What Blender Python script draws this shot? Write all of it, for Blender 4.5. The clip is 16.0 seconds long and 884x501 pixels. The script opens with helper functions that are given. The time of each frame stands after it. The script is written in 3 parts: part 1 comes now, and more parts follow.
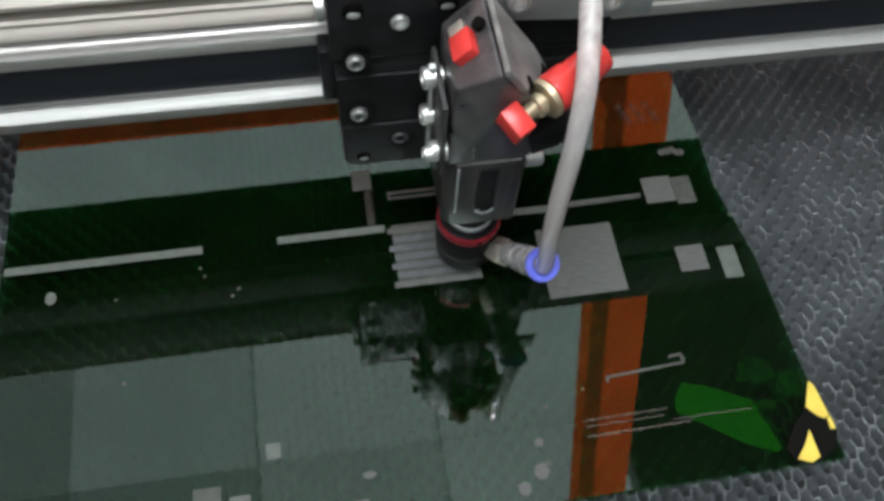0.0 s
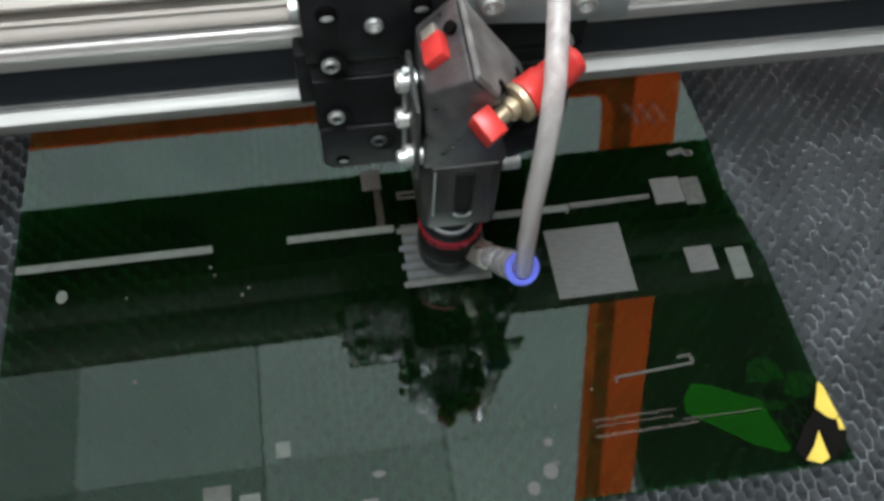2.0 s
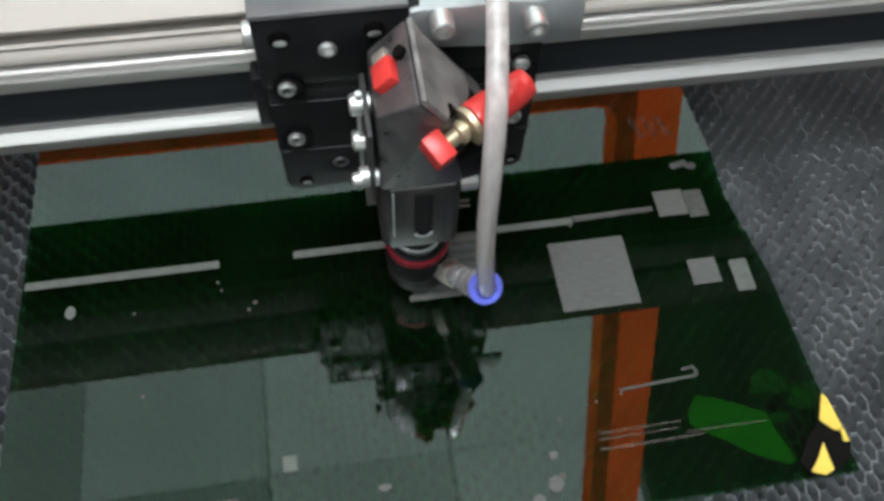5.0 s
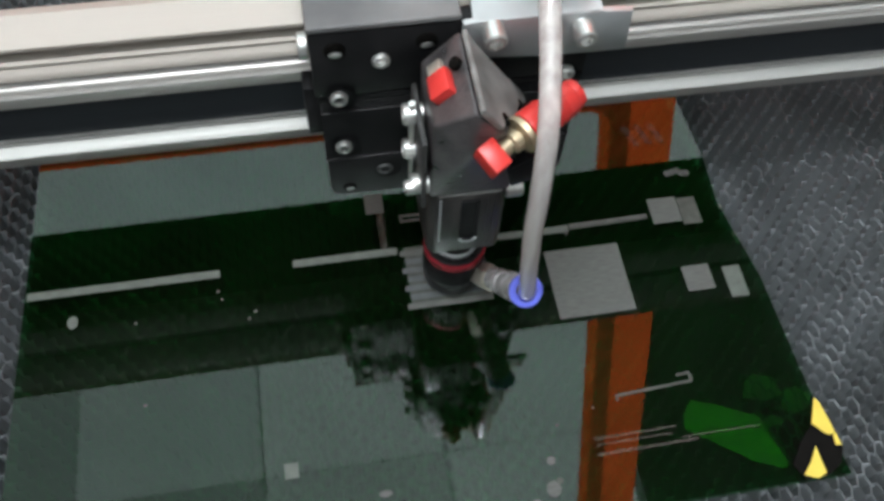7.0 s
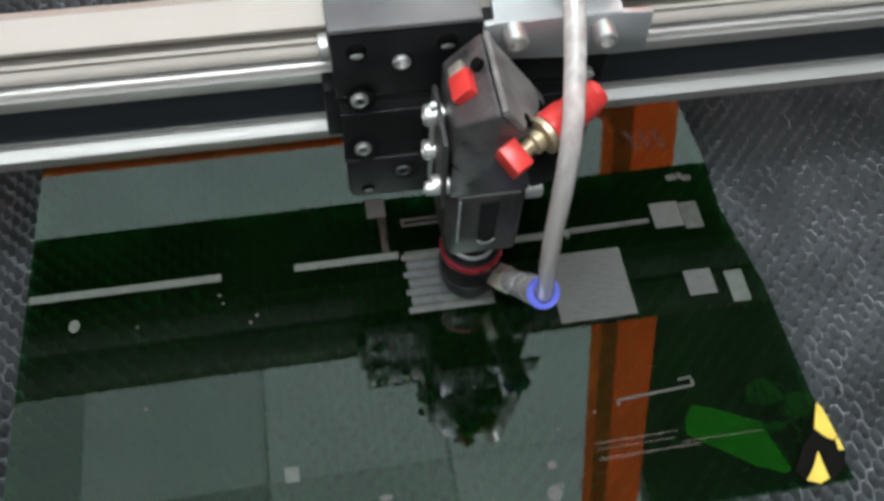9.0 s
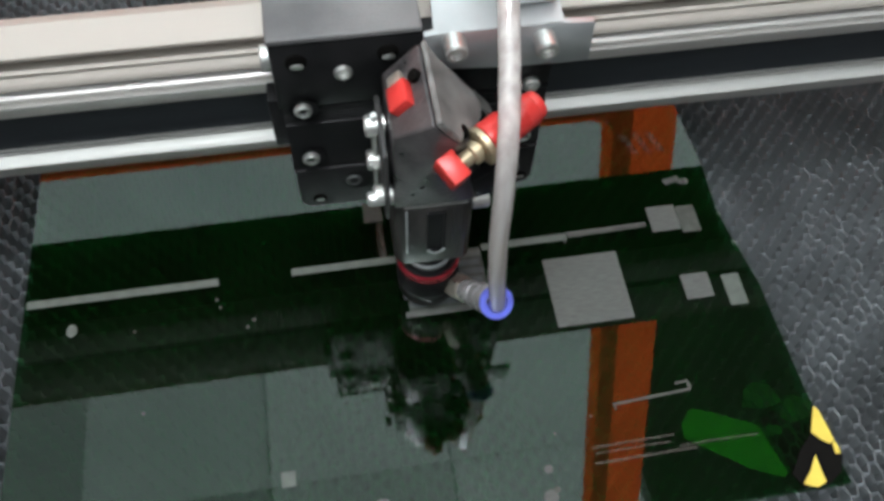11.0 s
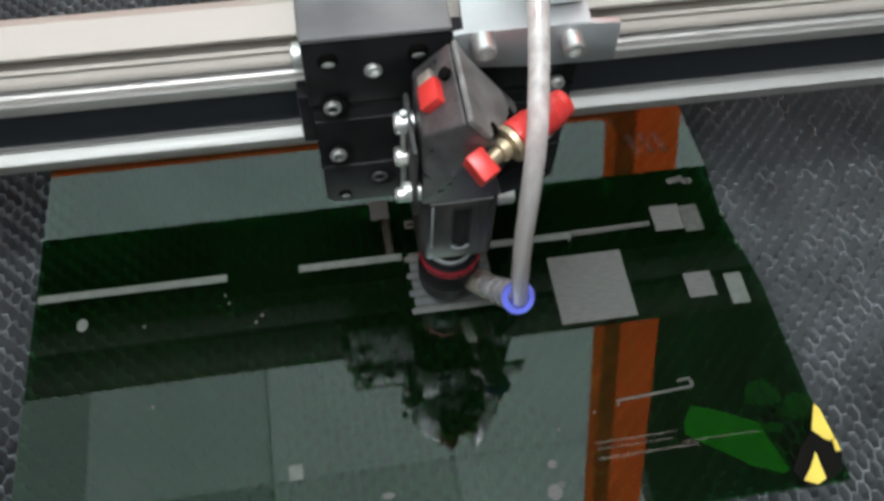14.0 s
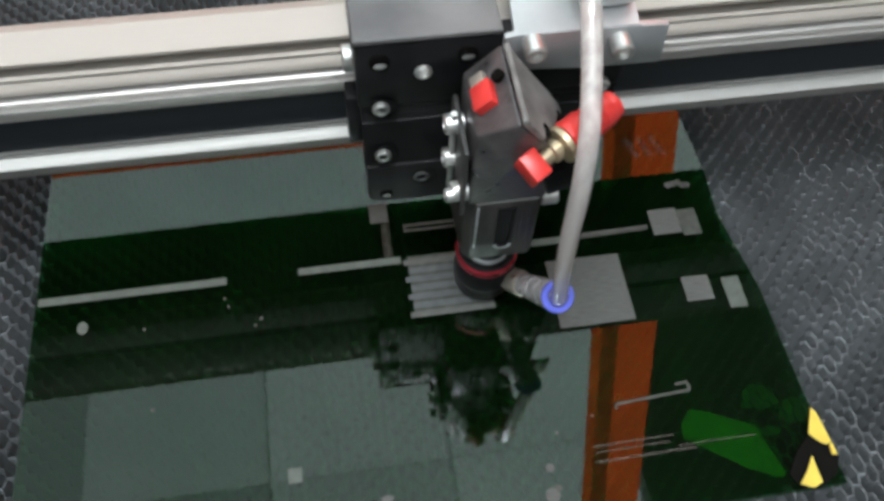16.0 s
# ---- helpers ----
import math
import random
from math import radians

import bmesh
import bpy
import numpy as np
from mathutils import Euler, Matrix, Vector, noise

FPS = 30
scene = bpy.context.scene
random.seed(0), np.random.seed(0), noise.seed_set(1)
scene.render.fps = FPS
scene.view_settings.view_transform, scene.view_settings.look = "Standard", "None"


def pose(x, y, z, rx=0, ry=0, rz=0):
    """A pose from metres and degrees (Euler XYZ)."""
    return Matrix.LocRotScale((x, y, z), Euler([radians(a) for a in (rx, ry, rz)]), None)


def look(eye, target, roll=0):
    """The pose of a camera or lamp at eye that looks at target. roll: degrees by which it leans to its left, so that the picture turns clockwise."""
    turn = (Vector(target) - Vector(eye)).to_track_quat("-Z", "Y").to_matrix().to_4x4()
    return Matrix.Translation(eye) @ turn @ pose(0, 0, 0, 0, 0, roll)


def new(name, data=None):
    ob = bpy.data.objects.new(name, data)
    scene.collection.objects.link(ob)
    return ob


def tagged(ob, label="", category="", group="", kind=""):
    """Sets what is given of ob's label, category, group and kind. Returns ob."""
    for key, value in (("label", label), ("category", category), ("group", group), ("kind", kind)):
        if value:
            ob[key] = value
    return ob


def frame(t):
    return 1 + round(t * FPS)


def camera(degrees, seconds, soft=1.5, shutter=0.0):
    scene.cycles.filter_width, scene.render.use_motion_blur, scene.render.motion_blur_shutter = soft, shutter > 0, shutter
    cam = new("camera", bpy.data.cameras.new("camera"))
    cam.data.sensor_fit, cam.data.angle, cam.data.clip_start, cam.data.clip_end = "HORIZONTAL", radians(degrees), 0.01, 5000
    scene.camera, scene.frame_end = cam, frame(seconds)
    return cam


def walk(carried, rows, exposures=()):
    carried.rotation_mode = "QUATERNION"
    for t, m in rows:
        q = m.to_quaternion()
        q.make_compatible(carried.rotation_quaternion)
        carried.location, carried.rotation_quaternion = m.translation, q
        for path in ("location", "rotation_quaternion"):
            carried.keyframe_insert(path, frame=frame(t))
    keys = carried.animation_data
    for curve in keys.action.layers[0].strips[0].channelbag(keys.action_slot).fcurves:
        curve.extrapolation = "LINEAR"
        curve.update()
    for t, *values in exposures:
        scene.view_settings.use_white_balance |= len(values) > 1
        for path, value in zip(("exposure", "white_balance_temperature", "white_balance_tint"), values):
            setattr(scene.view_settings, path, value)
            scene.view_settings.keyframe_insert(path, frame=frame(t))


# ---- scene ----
# seconds, eye, yaw, downward pitch and roll in degrees
PATH = [
    (0.0, (-0.0827, -0.1428, 0.3196), 13.60, 61.06, 5.17),
    (0.5, (-0.0825, -0.1429, 0.3196), 13.18, 61.21, 4.73),
    (1.0, (-0.0832, -0.1430, 0.3206), 12.69, 61.11, 4.46),
    (1.5, (-0.0833, -0.1432, 0.3196), 12.46, 60.94, 4.11),
    (2.0, (-0.0847, -0.1433, 0.3199), 12.93, 61.01, 4.75),
    (2.5, (-0.0839, -0.1432, 0.3217), 12.68, 61.00, 4.36),
    (3.0, (-0.0855, -0.1432, 0.3242), 12.65, 61.06, 4.40),
    (3.5, (-0.0846, -0.1431, 0.3254), 12.51, 60.98, 4.20),
    (4.0, (-0.0847, -0.1431, 0.3231), 12.23, 60.65, 3.89),
    (6.5, (-0.0848, -0.1418, 0.3270), 12.32, 60.39, 3.64),
    (7, (-0.0867, -0.1416, 0.3293), 13.09, 60.43, 4.28),
    (7.5, (-0.0860, -0.1419, 0.3300), 13.07, 60.36, 4.21),
    (8, (-0.0852, -0.1422, 0.3291), 12.92, 60.34, 4.22),
    (8.5, (-0.0854, -0.1426, 0.3288), 12.60, 60.18, 3.94),
    (11.0, (-0.0829, -0.1429, 0.3294), 12.03, 59.82, 3.31),
    (11.5, (-0.0834, -0.1431, 0.3310), 12.26, 59.80, 3.45),
    (12.0, (-0.0845, -0.1433, 0.3322), 12.69, 60.04, 4.12),
    (12.5, (-0.0831, -0.1435, 0.3328), 12.19, 60.05, 3.86),
    (13.0, (-0.0830, -0.1440, 0.3312), 12.00, 59.96, 3.63),
    (13.5, (-0.0832, -0.1445, 0.3320), 11.50, 59.96, 3.07),
    (14.0, (-0.0849, -0.1449, 0.3333), 11.74, 59.99, 3.38),
    (14.5, (-0.0847, -0.1446, 0.3356), 12.13, 60.16, 3.59),
    (15.0, (-0.0858, -0.1443, 0.3356), 12.02, 60.18, 3.62),
    (15.5, (-0.0860, -0.1440, 0.3364), 11.88, 60.19, 3.59),
    (16.0, (-0.0851, -0.1437, 0.3356), 11.99, 60.07, 3.70),
]


def aim(eye, yaw, pitch, roll):
    a, b = radians(yaw), radians(pitch)
    way = Vector((math.sin(a) * math.cos(b), math.cos(a) * math.cos(b), -math.sin(b)))
    return look(eye, Vector(eye) + way, roll)


cam = camera(54.55, 16.0, soft=3.3, shutter=0.3)
walk(cam, [(t, aim(eye, yaw, pitch, roll)) for t, eye, yaw, pitch, roll in PATH])

# ---- light: the ceiling panels further down are the room's lamps, with an added front fill; the world is a dim indoor grey ----
world = bpy.data.worlds.new("world")
world.use_nodes = True
world.node_tree.nodes["Background"].inputs[0].default_value = (0.55, 0.6, 0.68, 1)
world.node_tree.nodes["Background"].inputs[1].default_value = 0.1
scene.world = world
scene.view_settings.exposure = 0.0
# soft fill added behind the camera to brighten the gantry and head
front_fill = bpy.data.lights.new("front_fill_light", "AREA")
front_fill.shape, front_fill.size, front_fill.size_y = "RECTANGLE", 2.9, 1.75
front_fill.energy, front_fill.color = 3.0, (0.93, 0.97, 1.0)
lamp_light = bpy.data.lights.new("ceiling_lamp_light", "AREA")
lamp_light.shape, lamp_light.size, lamp_light.size_y = "RECTANGLE", 1.18, 0.22
lamp_light.energy, lamp_light.color = 46.0, (0.88, 0.95, 1.0)
new("ceiling_lamp_light", lamp_light).matrix_world = look((-0.25, -0.36, 2.53), (-0.25, -0.36, 0.0))
new("front_fill_light", front_fill).matrix_world = look((-0.2, -2.34, 1.08), (-0.2, 0.0, 0.75))


# ---- materials ----
def mat(name, base, rough=0.5, metal=0.0, vary=0.15, scale=40.0, bump=0.05, fine=600.0, stretch=(1, 1, 1), dust=None, spec=0.5):
    """A surface with two scales of variation and fine relief; sizes in metres by object coordinates."""
    m = bpy.data.materials.new(name)
    m.use_nodes = True
    nt = m.node_tree
    b = nt.nodes["Principled BSDF"]
    b.inputs["Roughness"].default_value = rough
    b.inputs["Metallic"].default_value = metal
    b.inputs["Specular IOR Level"].default_value = spec
    tc = nt.nodes.new("ShaderNodeTexCoord")
    mp = nt.nodes.new("ShaderNodeMapping")
    mp.inputs["Scale"].default_value = stretch
    nt.links.new(tc.outputs["Object"], mp.inputs["Vector"])
    n1 = nt.nodes.new("ShaderNodeTexNoise")
    n1.inputs["Scale"].default_value = scale
    n1.inputs["Detail"].default_value = 5
    n2 = nt.nodes.new("ShaderNodeTexNoise")
    n2.inputs["Scale"].default_value = fine
    n2.inputs["Detail"].default_value = 2
    for n in (n1, n2):
        nt.links.new(mp.outputs["Vector"], n.inputs["Vector"])
    ramp = nt.nodes.new("ShaderNodeValToRGB")
    e = ramp.color_ramp.elements
    e[0].position, e[1].position = 0.32, 0.68
    lo = [max(0.0, c * (1 - vary)) for c in base]
    hi = [min(1.0, c * (1 + vary)) for c in base]
    e[0].color, e[1].color = (*lo, 1), (*(dust or hi), 1)
    nt.links.new(n1.outputs["Fac"], ramp.inputs["Fac"])
    nt.links.new(ramp.outputs["Color"], b.inputs["Base Color"])
    mr = nt.nodes.new("ShaderNodeMapRange")
    mr.inputs["To Min"].default_value = max(0.02, rough - 0.1)
    mr.inputs["To Max"].default_value = min(1.0, rough + 0.12)
    nt.links.new(n1.outputs["Fac"], mr.inputs["Value"])
    nt.links.new(mr.outputs["Result"], b.inputs["Roughness"])
    bp = nt.nodes.new("ShaderNodeBump")
    bp.inputs["Strength"].default_value = bump
    bp.inputs["Distance"].default_value = 0.001
    nt.links.new(n2.outputs["Fac"], bp.inputs["Height"])
    nt.links.new(bp.outputs["Normal"], b.inputs["Normal"])
    return m


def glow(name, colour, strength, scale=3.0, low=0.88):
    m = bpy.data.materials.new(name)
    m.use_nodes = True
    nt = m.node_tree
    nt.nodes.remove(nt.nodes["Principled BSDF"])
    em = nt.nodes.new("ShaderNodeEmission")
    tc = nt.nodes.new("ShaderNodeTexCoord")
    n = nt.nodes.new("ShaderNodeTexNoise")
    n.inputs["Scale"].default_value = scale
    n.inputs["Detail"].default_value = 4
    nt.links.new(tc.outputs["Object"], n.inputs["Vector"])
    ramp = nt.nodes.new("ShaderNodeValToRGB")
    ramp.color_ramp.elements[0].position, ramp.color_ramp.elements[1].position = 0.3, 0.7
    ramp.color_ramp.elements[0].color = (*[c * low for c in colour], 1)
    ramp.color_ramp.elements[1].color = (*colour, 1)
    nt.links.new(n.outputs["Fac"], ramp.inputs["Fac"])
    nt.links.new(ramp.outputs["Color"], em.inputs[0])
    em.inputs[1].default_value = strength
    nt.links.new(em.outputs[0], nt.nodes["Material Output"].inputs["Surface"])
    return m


def tinted_glass(name, tint, gloss, rough=0.0, dusty=0.0):
    """Dark tinted sheet: a clear coloured body under a thin mirror-like skin."""
    m = bpy.data.materials.new(name)
    m.use_nodes = True
    nt = m.node_tree
    nt.nodes.remove(nt.nodes["Principled BSDF"])
    tr = nt.nodes.new("ShaderNodeBsdfTransparent")
    tr.inputs[0].default_value = (*tint, 1)
    gl = nt.nodes.new("ShaderNodeBsdfGlossy")
    gl.inputs["Roughness"].default_value = rough
    gl.inputs["Color"].default_value = (0.93, 1.0, 0.97, 1)
    tc = nt.nodes.new("ShaderNodeTexCoord")
    n = nt.nodes.new("ShaderNodeTexNoise")
    n.inputs["Scale"].default_value = 9.0
    n.inputs["Detail"].default_value = 6
    nt.links.new(tc.outputs["Object"], n.inputs["Vector"])
    mr = nt.nodes.new("ShaderNodeMapRange")
    mr.inputs["To Min"].default_value = rough
    mr.inputs["To Max"].default_value = rough + 0.035
    nt.links.new(n.outputs["Fac"], mr.inputs["Value"])
    nt.links.new(mr.outputs["Result"], gl.inputs["Roughness"])
    mx = nt.nodes.new("ShaderNodeMixShader")
    mx.inputs[0].default_value = gloss
    nt.links.new(tr.outputs[0], mx.inputs[1])
    nt.links.new(gl.outputs[0], mx.inputs[2])
    if dusty:
        # uneven film of smoke and fine dust
        df = nt.nodes.new("ShaderNodeBsdfDiffuse")
        df.inputs["Color"].default_value = (0.14, 0.21, 0.09, 1)
        n2 = nt.nodes.new("ShaderNodeTexNoise")
        n2.inputs["Scale"].default_value = 14.0
        n2.inputs["Detail"].default_value = 8
        n2.inputs["Roughness"].default_value = 0.7
        nt.links.new(tc.outputs["Object"], n2.inputs["Vector"])
        amount = nt.nodes.new("ShaderNodeMapRange")
        amount.inputs["From Min"].default_value = 0.3
        amount.inputs["From Max"].default_value = 0.7
        amount.inputs["To Min"].default_value = 0.35 * dusty
        amount.inputs["To Max"].default_value = 1.65 * dusty
        nt.links.new(n2.outputs["Fac"], amount.inputs["Value"])
        film_mix = nt.nodes.new("ShaderNodeMixShader")
        nt.links.new(amount.outputs["Result"], film_mix.inputs[0])
        nt.links.new(mx.outputs[0], film_mix.inputs[1])
        nt.links.new(df.outputs[0], film_mix.inputs[2])
        mx = film_mix
    nt.links.new(mx.outputs[0], nt.nodes["Material Output"].inputs["Surface"])
    return m


ALU = mat("brushed_aluminium", (0.68, 0.645, 0.62), 0.42, 0.5, 0.08, 30, 0.10, 900, (0.03, 1, 1))
ALU_WARM = mat("satin_aluminium", (0.50, 0.445, 0.40), 0.6, 0.25, 0.07, 24, 0.08, 900, (0.03, 1, 1))
ALU_DULL = mat("dull_sheet_aluminium", (0.55, 0.56, 0.57), 0.42, 0.7, 0.12, 60, 0.08, 700)
STEEL = mat("bright_steel", (0.72, 0.71, 0.69), 0.36, 0.9, 0.15, 200, 0.04, 900)
STEEL_DARK = mat("socket_steel", (0.16, 0.16, 0.16), 0.4, 0.8, 0.3, 300)
BLACK = mat("black_anodised", (0.012, 0.012, 0.013), 0.32, 0.0, 0.4, 50, 0.12, 1400, dust=(0.020, 0.019, 0.020), spec=0.12)
BLACK_DUSTY = mat("dusty_black_anodised", (0.02, 0.02, 0.021), 0.5, 0.0, 0.4, 70, 0.2, 1500, dust=(0.075, 0.07, 0.068))
GREY_TOP = mat("dusty_dark_grey_paint", (0.13, 0.125, 0.128), 0.45, 0.0, 0.2, 30, 0.2, 1500, dust=(0.21, 0.20, 0.20))
WING = mat("dusty_black_plate_and_highlight", (0.14, 0.133, 0.128), 0.42, 0.0, 0.3, 90, 0.25, 1800, dust=(0.27, 0.26, 0.25))
BLOCK = mat("worn_black_anodised", (0.028, 0.025, 0.025), 0.30, 0.0, 0.4, 160, 0.15, 1500, (1, 1, 0.15), dust=(0.062, 0.055, 0.053))
BELT = mat("black_rail_cover", (0.026, 0.030, 0.036), 0.45, 0.0, 0.25, 20, 0.1, 1200, (0.05, 1, 1), spec=0.3)
RED = mat("red_plastic", (0.62, 0.04, 0.035), 0.3, 0.0, 0.18, 90, 0.06, 900)
RED_RING = mat("red_anodised_ring", (0.36, 0.02, 0.035), 0.24, 0.6, 0.2, 120)
BRASS = mat("dull_brass", (0.46, 0.37, 0.25), 0.42, 0.7, 0.3, 150, 0.1, 900)
NICKEL = mat("nickel_plated_brass", (0.66, 0.6, 0.52), 0.3, 0.8, 0.2, 150, 0.05, 900)
FITTING = mat("cloudy_grey_plastic", (0.24, 0.23, 0.23), 0.25, 0.0, 0.25, 300, 0.05, 900, spec=0.6)
MOUNT = mat("worn_black_plastic", (0.042, 0.038, 0.040), 0.30, 0.0, 0.4, 130, 0.3, 900, dust=(0.088, 0.076, 0.078), spec=0.7)
BLUE = mat("blue_plastic_collar", (0.14, 0.17, 0.72), 0.35, 0.0, 0.12, 120, 0.03, 900)
HOSE = mat("cloudy_clear_hose", (0.64, 0.56, 0.53), 0.14, 0.0, 0.2, 260, 0.05, 700, (1, 1, 0.03), dust=(0.80, 0.74, 0.72), spec=0.8)
HOSE.node_tree.nodes["Principled BSDF"].inputs["Coat Weight"].default_value = 0.6
HOSE.node_tree.nodes["Principled BSDF"].inputs["Alpha"].default_value = 0.66
HONEY = mat("grey_aluminium_foil", (0.215, 0.225, 0.236), 0.5, 0.2, 0.25, 25, 0.3, 900)
TRAY = mat("dark_tray_steel", (0.05, 0.05, 0.05), 0.6, 0.2, 0.4, 12, 0.2, 300)
MARK = mat("frosted_engraving", (0.105, 0.118, 0.102), 0.85, 0.0, 0.16, 300, 0.4, 2500)
MARK_GREY = mat("scanned_engraving", (0.104, 0.106, 0.098), 0.8, 0.0, 0.2, 220, 0.4, 2500, (1, 6, 1))
MARK_DIM = mat("faint_engraving", (0.062, 0.066, 0.056), 0.75, 0.0, 0.3, 260, 0.4, 2500)
MARK_FAINT = mat("ghost_engraving", (0.19, 0.165, 0.14), 0.5, 0.0, 0.3, 260, 0.4, 2500)
MARK_FAINT.node_tree.nodes["Principled BSDF"].inputs["Alpha"].default_value = 0.14
MARK_BLUE = mat("fresh_engraving", (0.094, 0.102, 0.106), 0.75, 0.0, 0.16, 260, 0.4, 2500)
YELLOW = mat("yellow_warning_tape", (0.66, 0.48, 0.07), 0.45, 0.0, 0.12, 80, 0.1, 700)
YELLOW_DIM = mat("faded_yellow_tape", (0.22, 0.19, 0.08), 0.5, 0.0, 0.35, 120, 0.2, 700)
TAPE_HOLE_BLACK = mat("black_tape_and_hole_shade", (0.005, 0.0045, 0.004), 0.75, 0.0, 0.4, 120, 0.1, 700, spec=0.05)
# emission paints how brightly the lid's parts are lit; they are no lamps
ORANGE = glow("emissive_orange_acrylic", (1.0, 0.135, 0.03), 3.0, 22.0, 0.72)
LIP = glow("emissive_brown_lip", (1.0, 0.15, 0.03), 2.3, 40.0, 0.6)
STEP_SHADE = glow("emissive_shaded_brown", (1.0, 0.17, 0.05), 0.95, 60.0, 0.4)
# last strength is for the unseen front rows, raised to brighten the rails
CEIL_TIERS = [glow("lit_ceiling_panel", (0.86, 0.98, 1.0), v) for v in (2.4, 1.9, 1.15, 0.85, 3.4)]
LAMP_GLOW = glow("lamp_diffuser", (0.9, 0.96, 1.0), 8.0)
CEIL_BAR = mat("ceiling_grid_bar", (0.5, 0.52, 0.53), 0.6)
CEIL_DARK = mat("dark_ceiling_panel", (0.22, 0.235, 0.23), 0.8)
WALL = mat("grey_wall_paint", (0.30, 0.30, 0.29), 0.8, 0, 0.08, 3, 0.2, 200)
FLOORM = mat("grey_floor_paint", (0.18, 0.18, 0.18), 0.7, 0, 0.15, 3, 0.2, 200)
CABINET = mat("grey_machine_paint", (0.25, 0.25, 0.26), 0.5, 0, 0.1, 6, 0.1, 400)
GLASS_TOP = tinted_glass("dark_green_glass", (0.08, 0.32, 0.14), 0.046, dusty=0.008)
GLASS_EDGE = tinted_glass("green_glass_edge", (0.6, 0.85, 0.65), 0.05, 0.2)
PANE = tinted_glass("clear_lid_pane", (0.96, 0.97, 0.97), 0.03)


# ---- mesh helpers ----
def box(bm, x0, x1, y0, y1, z0, z1, bevel=0.0, m=None, seg=2):
    r = bmesh.ops.create_cube(bm, size=1.0)
    vs = r["verts"]
    for v in vs:
        v.co = Vector(((x0 + x1) / 2 + v.co.x * (x1 - x0), (y0 + y1) / 2 + v.co.y * (y1 - y0), (z0 + z1) / 2 + v.co.z * (z1 - z0)))
    if bevel:
        es = list({e for v in vs for e in v.link_edges})
        r = bmesh.ops.bevel(bm, geom=es, offset=bevel, segments=seg, affect="EDGES", profile=0.5)
        vs = list({v for f in r["faces"] for v in f.verts} | {v for v in vs if v.is_valid})
    if m is not None:
        bmesh.ops.transform(bm, matrix=m, verts=vs)
    return vs


def prism(bm, pts, a, b, axis="y", bevel=0.0):
    """A flat outline, pushed from a to b along the axis. Outline in the other two coordinates."""
    def at(p, q):
        return {"y": (p[0], q, p[1]), "z": (p[0], p[1], q), "x": (q, p[0], p[1])}[axis]
    lo = [bm.verts.new(at(p, a)) for p in pts]
    hi = [bm.verts.new(at(p, b)) for p in pts]
    fs = [bm.faces.new(lo), bm.faces.new(hi[::-1])]
    n = len(pts)
    for i in range(n):
        fs.append(bm.faces.new((lo[i], hi[i], hi[(i + 1) % n], lo[(i + 1) % n])))
    bmesh.ops.recalc_face_normals(bm, faces=fs)
    if bevel:
        es = list({e for f in fs for e in f.edges})
        bmesh.ops.bevel(bm, geom=es, offset=bevel, segments=2, affect="EDGES", profile=0.5)


def lathe(bm, p0, p1, prof, seg=32):
    """A turned body about the line p0-p1: prof has (distance along the line in metres, radius)."""
    p0, p1 = Vector(p0), Vector(p1)
    q = (p1 - p0).to_track_quat("Z", "Y").to_matrix()
    rings = []
    for s, r in prof:
        rings.append([bm.verts.new(p0 + q @ Vector((r * math.cos(2 * math.pi * i / seg), r * math.sin(2 * math.pi * i / seg), s))) for i in range(seg)])
    for a, b in zip(rings, rings[1:]):
        for i in range(seg):
            f = bm.faces.new((a[i], a[(i + 1) % seg], b[(i + 1) % seg], b[i]))
            f.smooth = True
    bm.faces.new(rings[0][::-1])
    bm.faces.new(rings[-1])


def part(name, bm, material, parent=None, label="", sharp=35):
    me = bpy.data.meshes.new(name)
    bmesh.ops.recalc_face_normals(bm, faces=bm.faces)
    bm.to_mesh(me)
    bm.free()
    me.materials.append(material)
    ob = new(name, me)
    me.shade_smooth()
    me.set_sharp_from_angle(angle=radians(sharp))
    if parent:
        ob.parent = parent
    if label:
        tagged(ob, label)
    return ob


def thing(name, label, category, at=(0, 0, 0), group="", kind=""):
    ob = new(name)
    ob.location = at
    ob.empty_display_size = 0.01
    return tagged(ob, label, category, group, kind)


